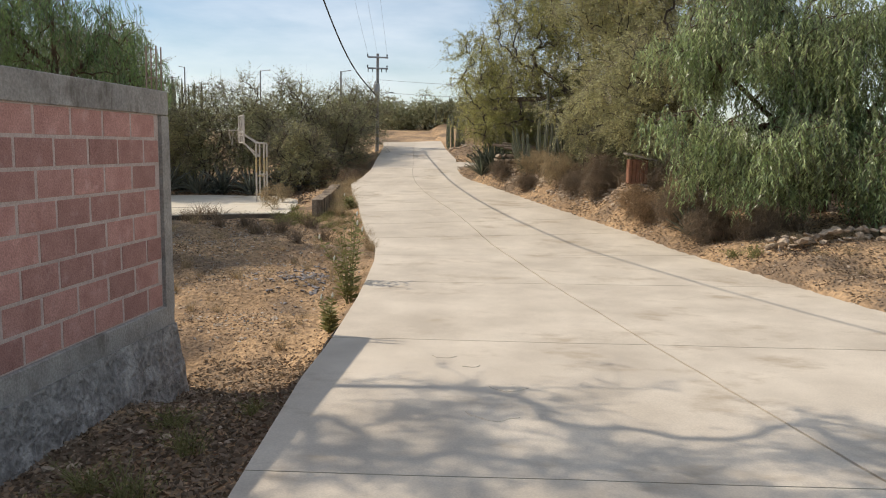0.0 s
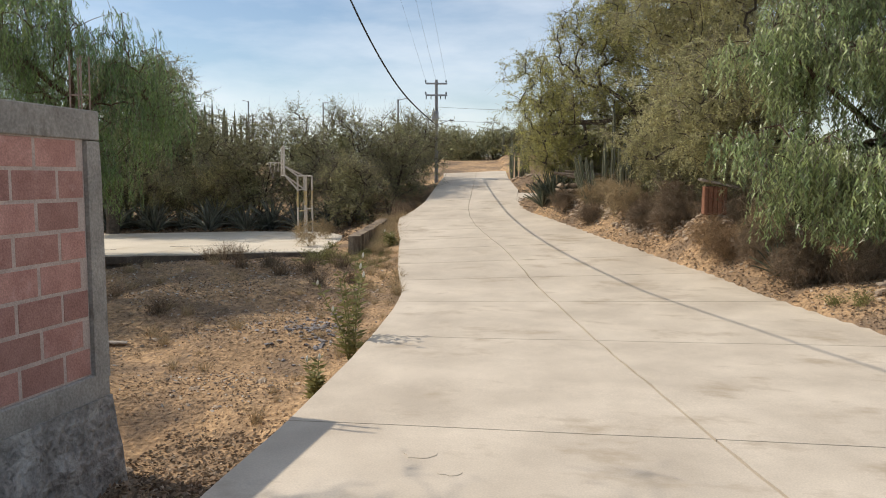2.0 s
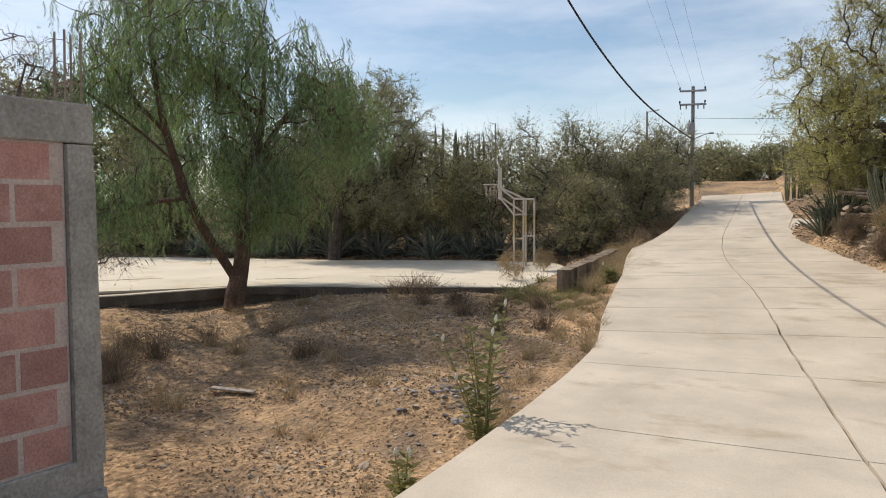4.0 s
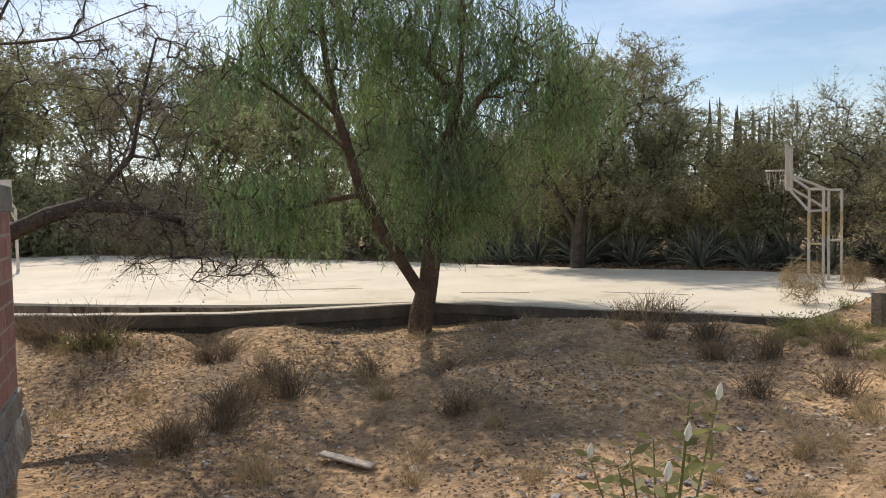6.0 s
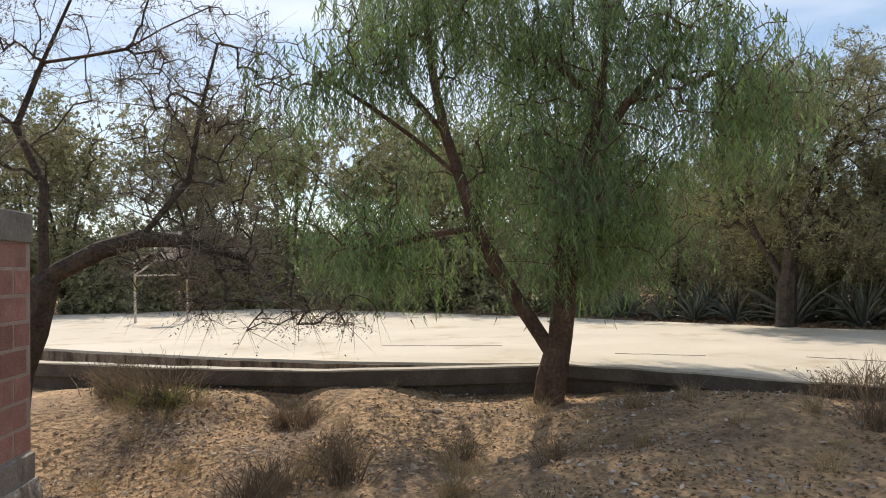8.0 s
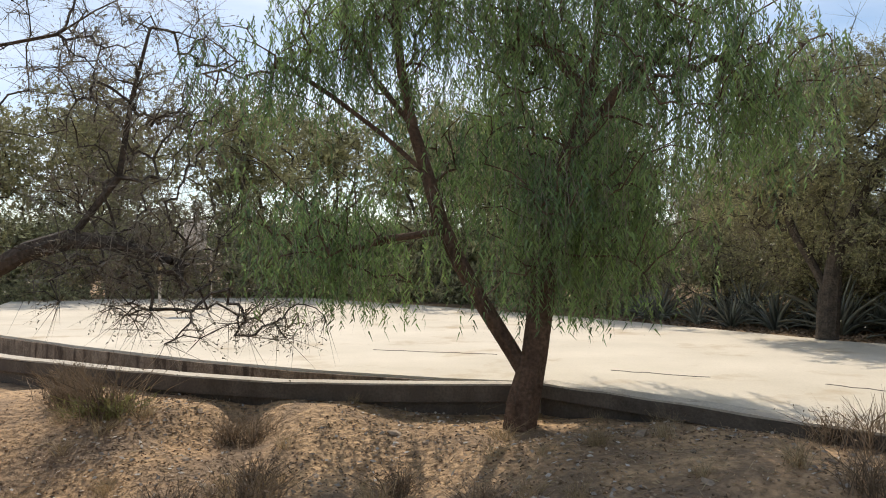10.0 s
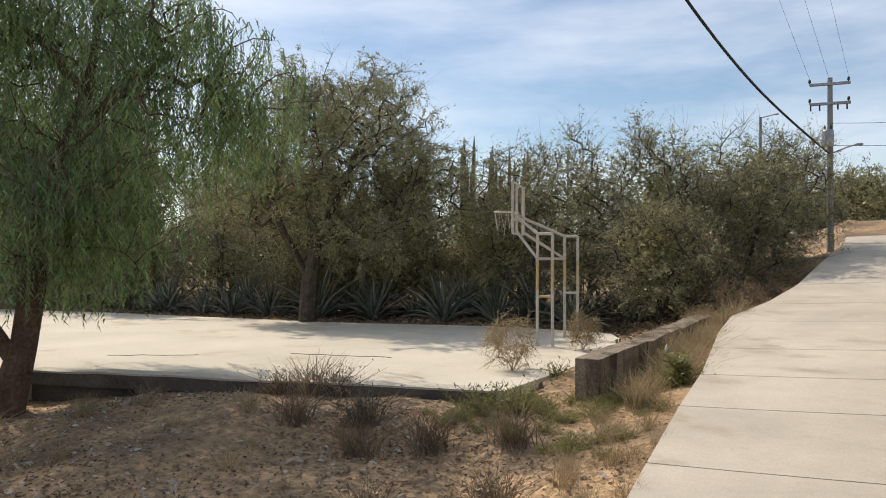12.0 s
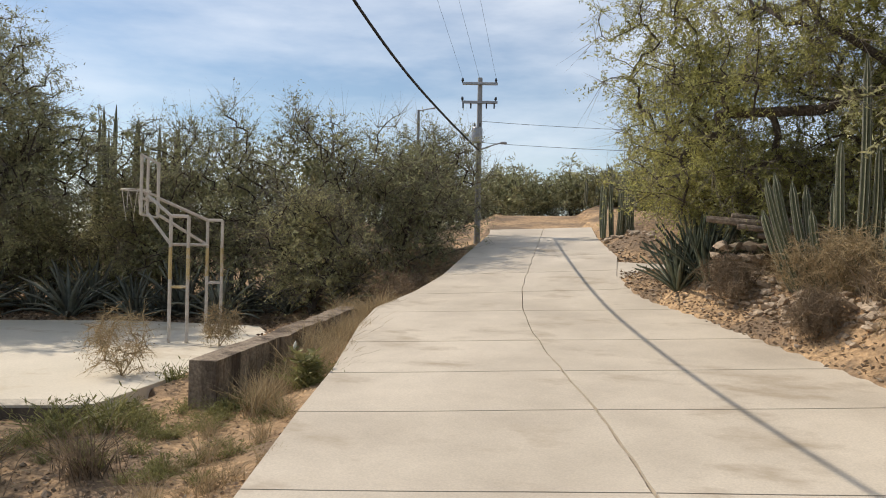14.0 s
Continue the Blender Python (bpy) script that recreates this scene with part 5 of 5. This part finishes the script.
# ---- stones ----
def rock(seed, flat=0.7):
    bm = bmesh.new()
    bmesh.ops.create_icosphere(bm, subdivisions=1, radius=0.5)
    r = random.Random(seed)
    for v in bm.verts:
        v.co *= r.uniform(0.6, 1.25)
        v.co.z *= flat
    me = bpy.data.meshes.new("stone")
    bm.to_mesh(me)
    bm.free()
    me.materials.append(M_STONE)
    return me


ROCKS = [rock(k, 0.55 + 0.1 * (k % 4)) for k in range(8)]
SLATES = [rock(20 + k, 0.5) for k in range(4)]
for me in SLATES:
    me.materials[0] = M_SLATE


def stones(name, label, spots, category="stones", rocks=None):
    t = thing(name, (*spots[0][:2], z_at(*spots[0][:2])), label, category)
    o = t.location
    r = random.Random(len(spots))
    for x, y, lift, size in spots:
        child("stone", r.choice(rocks or ROCKS), t, at=(x - o.x, y - o.y, z_at(x, y) + lift - o.z), rot=(r.uniform(-0.4, 0.4), r.uniform(-0.4, 0.4), r.uniform(0, 6.28)), scale=(size * r.uniform(0.8, 1.4), size * r.uniform(0.7, 1.1), size * r.uniform(0.6, 1.0)))
    return t


rnd = random.Random(77)
def bank_stones(y0, y1, columns, label):
    spots = []
    for y in np.linspace(y0, y1, columns):
        for row in range(7):
            off = 0.42 + 0.06 * row + rnd.uniform(-0.04, 0.04)
            spots.append((float(np.interp(y, RIGHT_Y, RIGHT_X)) + off, y + rnd.uniform(-0.06, 0.06), rnd.uniform(-0.02, 0.04), rnd.choice((0.05, 0.07, 0.09, 0.12)) * rnd.uniform(0.8, 1.2)))
    return stones("dry_stone_bank", label, spots, "stone bank")


bank_stones(18.6, 20.9, 40, "loose pale stones stacked at the foot of the bank")
bank_stones(15.6, 18.3, 42, "rough stones lining the earth bank under dry bushes")
stones("dry_stone_wall", "tumbled field stones under the pepper tree", [(x, 12.6 - 0.12 * (x - 4.3) + rnd.uniform(-0.16, 0.16), lift, rnd.uniform(0.1, 0.24)) for lift in (0.03, 0.14) for x in np.linspace(4.3, 7.4, 34)], "stone wall")
stones("stone_heap", "heap of bluish-grey stones on the field", [(-2.45 + rnd.gauss(0, 0.28), 11.9 + rnd.gauss(0, 0.42), 0.01, rnd.uniform(0.03, 0.09)) for _ in range(150)], "stone heap", SLATES)
stones("fallen_stones", "scattered broken stones at the wall's foot", [(-2.55 + rnd.uniform(-0.3, 1.2), rnd.uniform(5.2, 8.6), 0.0, rnd.uniform(0.03, 0.11)) for _ in range(110)])
stones("loose_stones", "scattered pale stones on the dry field", [(rnd.uniform(-9.5, -1.9), rnd.uniform(9.3, 15.2), 0.0, rnd.choice((0.04, 0.05, 0.07, 0.12)) * rnd.uniform(0.6, 1.2)) for _ in range(130)])
stones("verge_stones", "small stones along the roadside earth", [(float(np.interp(y, RIGHT_Y, RIGHT_X)) + rnd.uniform(0.08, 0.9), y, 0.0, rnd.uniform(0.02, 0.09)) for y in np.linspace(9.5, 24.5, 170)])
stones("rubble", "low heap of rubble beside cactus at the road's end", [(-1.2 + rnd.gauss(0, 0.35), 25.4 + rnd.gauss(0, 0.4), 0.02, rnd.uniform(0.06, 0.14)) for _ in range(50)])

# fine grit and leaf litter: far too many to count
rng = np.random.default_rng(9)


def litter(name, label, n, xs, ys, size, mat, keep):
    x, y = rng.uniform(*xs, n), rng.uniform(*ys, n)
    ok = keep(x, y)
    x, y = x[ok], y[ok]
    z = ground_height(x, y) + 0.004 + np.abs(rng.normal(size=len(x))) * 0.006
    base = np.stack((x, y, z), 1)
    way = rng.normal(size=base.shape) * np.array((1, 1, 0.25))
    ob = new(name, quads_mesh(name, leaves(base, way, size, size * 0.55, rng), mat))
    tagged(ob, label, "litter", kind="stuff")


clear_left = lambda x, y: (x < np.interp(y, LEFT_Y, LEFT_X) - 0.1) & ~((y < 9.2) & (x < -2.9)) & ~((x < -4.4) & (y > 14.4 + (x + 8) * 0.48)) & (x > -11.5)
clear_right = lambda x, y: x > np.interp(y, RIGHT_Y, RIGHT_X) + 0.08
litter("grit", "pale grit strewn over the dry earth", 12000, (-11.5, -1.2), (3.5, 17), 0.024, M_STONE, clear_left)
litter("leaf_litter", "brown fallen leaves under the trees", 12000, (-10.5, -1.2), (3.5, 17), 0.028, M_LITTER, clear_left)
litter("leaf_litter", "dark crumbled litter along the foot of the wall", 9000, (-2.9, -0.8), (3.0, 9.2), 0.05, M_STRAW_DARK, clear_left)
litter("leaf_litter", "brown fallen leaves on the bank", 36000, (-1.5, 8), (9.5, 25), 0.05, M_STRAW_DARK, clear_right)



def patchy(keep, at=2.0, least=0.05):
    def test(x, y):
        heap = np.array([noise.noise(Vector((a * 0.55, b * 0.8, at))) for a, b in zip(x, y)])
        return keep(x, y) & (heap + rng.normal(size=len(x)) * 0.22 > least)
    return test


behind_court = lambda x, y: ~inside(x, y, COURT) & (y > 16.5) & (x < -4.5)
litter("leaf_litter", "heaps of brown fallen leaves and twigs on the field", 22000, (-10.0, -2.0), (9.3, 15.6), 0.032, M_LITTER, patchy(clear_left))
litter("pale_flakes", "pale dry husks among the dark litter", 5000, (-10.0, -2.0), (9.3, 15.6), 0.05, M_HUSK, patchy(clear_left))
litter("leaf_litter", "dark fallen leaves under the shrubs behind the court", 45000, (-20.0, -4.5), (17.0, 25.5), 0.075, M_LITTER, behind_court)
litter("leaf_litter", "brown crumbled litter over the bank", 70000, (-1.5, 8), (11.0, 24), 0.042, M_LITTER, patchy(clear_right, 5.0, -0.2))
litter("leaf_litter", "dark rotting leaves in the shade of the wall", 9000, (-2.9, -0.8), (0.0, 8.3), 0.06, M_LITTER, clear_left)


def straws(name, label, n, xs, ys, keep):
    x, y = rng.uniform(*xs, n), rng.uniform(*ys, n)
    ok = keep(x, y)
    x, y = x[ok], y[ok]
    base = np.stack((x, y, ground_height(x, y) + 0.004), 1)
    way = rng.normal(size=base.shape) * np.array((1, 1, 0.12)) + np.array((0, 0, 0.16))
    ob = new(name, quads_mesh(name, leaves(base, way, 0.085, 0.006, rng), M_STRAW))
    tagged(ob, label, "dry grass", kind="stuff")


def pebbles(name, label, n, xs, ys, small, large, keep, mat):
    """Angular little stones and clods, half sunk in the earth."""
    x, y = rng.uniform(*xs, n), rng.uniform(*ys, n)
    heaped = np.array([noise.noise(Vector((a * 0.7, b * 0.7, 2.0))) for a, b in zip(x, y)])
    ok = keep(x, y) & (heaped + rng.normal(size=n) * 0.18 > -0.02)
    x, y = x[ok], y[ok]
    n = len(x)
    size = small * (large / small) ** (rng.random(n) ** 2.2)
    spin = rng.random(n) * 6.28
    c, q = np.cos(spin), np.sin(spin)
    centre = np.stack((x, y, ground_height(x, y) + size * 0.12), 1)
    axis = np.stack((np.stack((c, q, rng.normal(size=n) * 0.2), 1), np.stack((-q, c, rng.normal(size=n) * 0.2), 1), np.tile((0.0, 0.0, 1.0), (n, 1))), 1)
    arm = size[:, None] * np.stack((0.5 + 0.4 * rng.random(n), 0.4 + 0.3 * rng.random(n), 0.3 + 0.2 * rng.random(n)), 1)
    a = axis * arm[:, :, None]
    tri = [np.stack((centre + u * a[:, 0] + 0.25 * v * a[:, 1], centre + v * a[:, 1] - 0.2 * u * a[:, 0], centre + w * a[:, 2]), 1) for u in (-1, 1) for v in (-1, 1) for w in (-1, 1)]
    ob = new(name, quads_mesh(name, np.stack(tri, 1).reshape(-1, 3, 3), mat))
    tagged(ob, label, "pebbles", kind="stuff")


verge = lambda x, y: clear_left(x, y) & (x > -5.5)
straws("dry_thatch", "short dry straw and stalks lying over the field", 16000, (-10.5, -1.2), (8.6, 17.0), patchy(clear_left, 7.0, -0.05))
straws("dry_thatch", "short dry straw lying along the roadside bank", 14000, (-1.5, 7.5), (11.0, 24.0), clear_right)
pebbles("gravel", "fine grey-brown gravel over the verge", 12000, (-6.0, -1.2), (8.6, 17.5), 0.007, 0.03, verge, M_CLOD)
pebbles("gravel", "fine brown gravel and clods along the bank", 20000, (-1.5, 7.5), (9.5, 24.5), 0.008, 0.035, clear_right, M_CLOD)
pebbles("pebbles", "small broken stones strewn over the dry field", 3500, (-10.5, -1.2), (4.5, 16.5), 0.012, 0.05, clear_left, M_STONE)
pebbles("earth_clods", "dark crumbs of earth and litter on the field", 3500, (-10.5, -1.2), (4.5, 16.5), 0.014, 0.045, clear_left, M_CLOD)
pebbles("pebbles", "small broken stones on the roadside bank", 4500, (-1.5, 8), (9.5, 25), 0.02, 0.09, clear_right, M_STONE)

# ---- odd things on the bank ----
hut = thing("beehive_box", (2.85, 16.0, z_at(2.85, 16.0)), "small terracotta-red box with a white plank lid on the bank", "box")
child("body", mesh_of("body", *box(0.36, 0.32, 0.46, (0, 0, 0.21), 0.012), M_RED), hut)
for k in range(5):
    child("slat", mesh_of("slat", *box(0.06, 0.03, 0.44, (-0.145 + k * 0.0725, -0.17, 0.21), 0.006), M_RED), hut)
child("lid", mesh_of("lid", *box(0.6, 0.44, 0.04, (-0.05, 0, 0.49), 0.01), M_WOOD), hut, "whitish weathered plank").rotation_euler = (0, radians(12), 0)
ruin = thing("ruined_wall", (0.3, 20.75, z_at(0.3, 20.75)), "low crumbling stone ruin with pale logs on top", "ruin")
rr = random.Random(12)
for row in range(3):
    for k in range(6):
        child("stone", rr.choice(ROCKS), ruin, at=(-0.28 + 0.15 * k + rr.uniform(-0.04, 0.04), rr.uniform(-0.07, 0.07), 0.05 + 0.115 * row), rot=(rr.uniform(-0.3, 0.3), rr.uniform(-0.3, 0.3), rr.uniform(0, 6.28)), scale=(0.2 * rr.uniform(0.8, 1.2), 0.2, 0.16))
for z, dx, dy, r in ((0.5, 0.0, -0.12, 0.035), (0.42, 0.3, -0.16, 0.03), (0.33, 0.5, -0.14, 0.028), (0.54, 0.25, 0.03, 0.03)):
    child("log", mesh_of("log", *tube([(-0.4 + dx, dy, z + 0.06), (-0.1 + dx, dy + 0.02, z + 0.03), (0.15 + dx, dy, z + 0.02), (0.5 + dx, dy + 0.03, z - 0.04)], [r, r * 1.1, r * 0.9, r * 0.75], 8), M_LOG), ruin, "weathered brown log")

# concrete apron joining the road
apron = tagged(new("pavement_apron", mesh_of("pavement_apron", *prism([(-1.28, 22.35), (-0.55, 22.6), (-0.6, 23.6), (-1.4, 23.75)], 0.0, 0.25), M_ROAD)), "small concrete apron joining the road", "pavement", kind="structure")
for v in apron.data.vertices:
    v.co.z += float(road_z(v.co.y)) - 0.012

# ---- beyond the road's end ----
for k, (x, y, r, h) in enumerate(((1.3, 21.4, 0.7, 1.1), (2.2, 20.7, 0.8, 1.3), (0.75, 21.7, 0.6, 1.0), (2.9, 19.6, 0.8, 1.4), (2.9, 18.7, 0.7, 1.2))):
    z = z_at(x, y)
    tree("mesquite_shrub", "dark understorey shrub on the bank behind cactus", [[(x, y, z - 0.05), (x, y, z + h * 0.4)]], [(x, y, z + h * 0.5, r, r, h * 0.48, 3)], 160, "fine", 170 + k, 0.04, 0.004, M_BARK, M_HEDGE, sprays=5, per=12, floor=z, category="shrub", group="understorey shrubs", leaf_size=(0.055, 0.02), hollow=0.25, clump=3, core=2500, bare=0.2)
for k, (x, y, r, h) in enumerate(((-4.3, 32.6, 1.0, 1.1), (-2.3, 32.4, 0.9, 1.0), (-0.2, 31.4, 0.9, 1.1), (-6.2, 32.8, 1.1, 1.2), (-3.4, 33.2, 1.0, 1.5), (-5.2, 33.0, 1.2, 1.6), (-1.2, 32.0, 1.1, 1.5), (0.6, 31.0, 1.3, 1.9), (-7.5, 33.5, 1.4, 1.7), (-0.4, 27.8, 0.9, 1.7), (0.8, 26.2, 1.2, 2.2), (-10, 32, 1.6, 2.0), (3, 28, 1.8, 3.0), (-14, 30, 2.0, 2.6), (-18.5, 26.5, 2.0, 3.2), (-22.0, 24.0, 2.2, 3.4), (-16.5, 24.5, 1.8, 2.8), (-24.5, 20.5, 2.2, 3.4), (-20, 27, 2.2, 3.6))):
    z = z_at(x, y)
    tree("mesquite_shrub", "distant low olive shrub beyond the road's end", [[(x, y, z - 0.05), (x, y, z + h * 0.4)]], [(x, y, z + h * 0.42, r, r, h * 0.48, 3)], 220, "fine", 130 + k, 0.05, 0.005, M_BARK, M_HEDGE, sprays=4, per=12, floor=z - 0.1, category="shrub", group="distant shrubs", leaf_size=(0.07, 0.025), hollow=0.25, clump=4, core=900)

# taller dry grass against the low wall and on the bank
spots = [(float(np.interp(y, (16.9, 20.4), (-3.36, -3.85))) + rnd.uniform(-0.1, 0.25), y, rnd.uniform(0.6, 1.2)) for y in np.linspace(16.9, 20.6, 34)]
scatter_tufts(P_STRAW, spots, 7)
spots = []
for k in range(60):
    y = rnd.uniform(13.2, 21.0)
    spots.append((float(np.interp(y, RIGHT_Y, RIGHT_X)) + rnd.uniform(0.8, 1.7), y, rnd.uniform(0.5, 1.0)))
scatter_tufts(P_DEAD, spots, 8)
grass = random.Random(52)
scatter_tufts(P_GREEN, [(grass.uniform(-4.3, -3.0), grass.uniform(15.5, 17.1), grass.uniform(0.3, 0.55)) for _ in range(34)], 11)
scatter_tufts(P_GREEN, [(-9.15, 10.35, 1.2), (-9.3, 10.1, 1.0)], 9)
scatter_tufts(P_DEAD, [(-9.2, 10.3, 1.3), (-9.7, 9.9, 1.0), (-8.75, 11.4, 0.8)], 10)

# black hose lying along the road's edge
for k in range(3):
    cable("hose", [(-1.12 - 0.03 * k, 7.9, z_at(-1.2, 7.9) + 0.12), (-1.22 - 0.04 * k, 8.4, z_at(-1.3, 8.4) + 0.06), (-1.3 - 0.05 * k, 9.0, z_at(-1.4, 9.0) + 0.05), (-1.32 - 0.03 * k, 9.6, z_at(-1.45, 9.6) + 0.04)], 0.011, "thin black hose beside the road slab")["group"] = "hoses"

# dried cement splashes on the road
for x, y, r in ((0.05, 7.35, 0.11), (0.62, 6.55, 0.15), (0.3, 7.1, 0.08), (0.55, 5.95, 0.2)):
    rr = random.Random(int(x * 100))
    ring = [(x + r * math.cos(a) * rr.uniform(0.75, 1.15), y + 0.8 * r * math.sin(a) * rr.uniform(0.75, 1.15)) for a in np.linspace(0, 2 * math.pi, 14, endpoint=False)]
    splash = tagged(new("cement_splash", mesh_of("cement_splash", *prism(ring, 0.0, 0.01), M_ROAD)), "thin pale patch of dried cement on the road", "cement patch", "cement patches")
    for v in splash.data.vertices:
        v.co.z += float(road_z(v.co.y)) + 0.005

# broken plank on the field
plank = tagged(new("plank", mesh_of("plank", *box(0.5, 0.09, 0.02, (0, 0, 0), 0.003), M_WOOD)), "broken pale plank lying on the dry field", "plank")
plank.matrix_world = pose(-5.0, 11.2, z_at(-5.0, 11.2) + 0.04, 3, 4, 25)
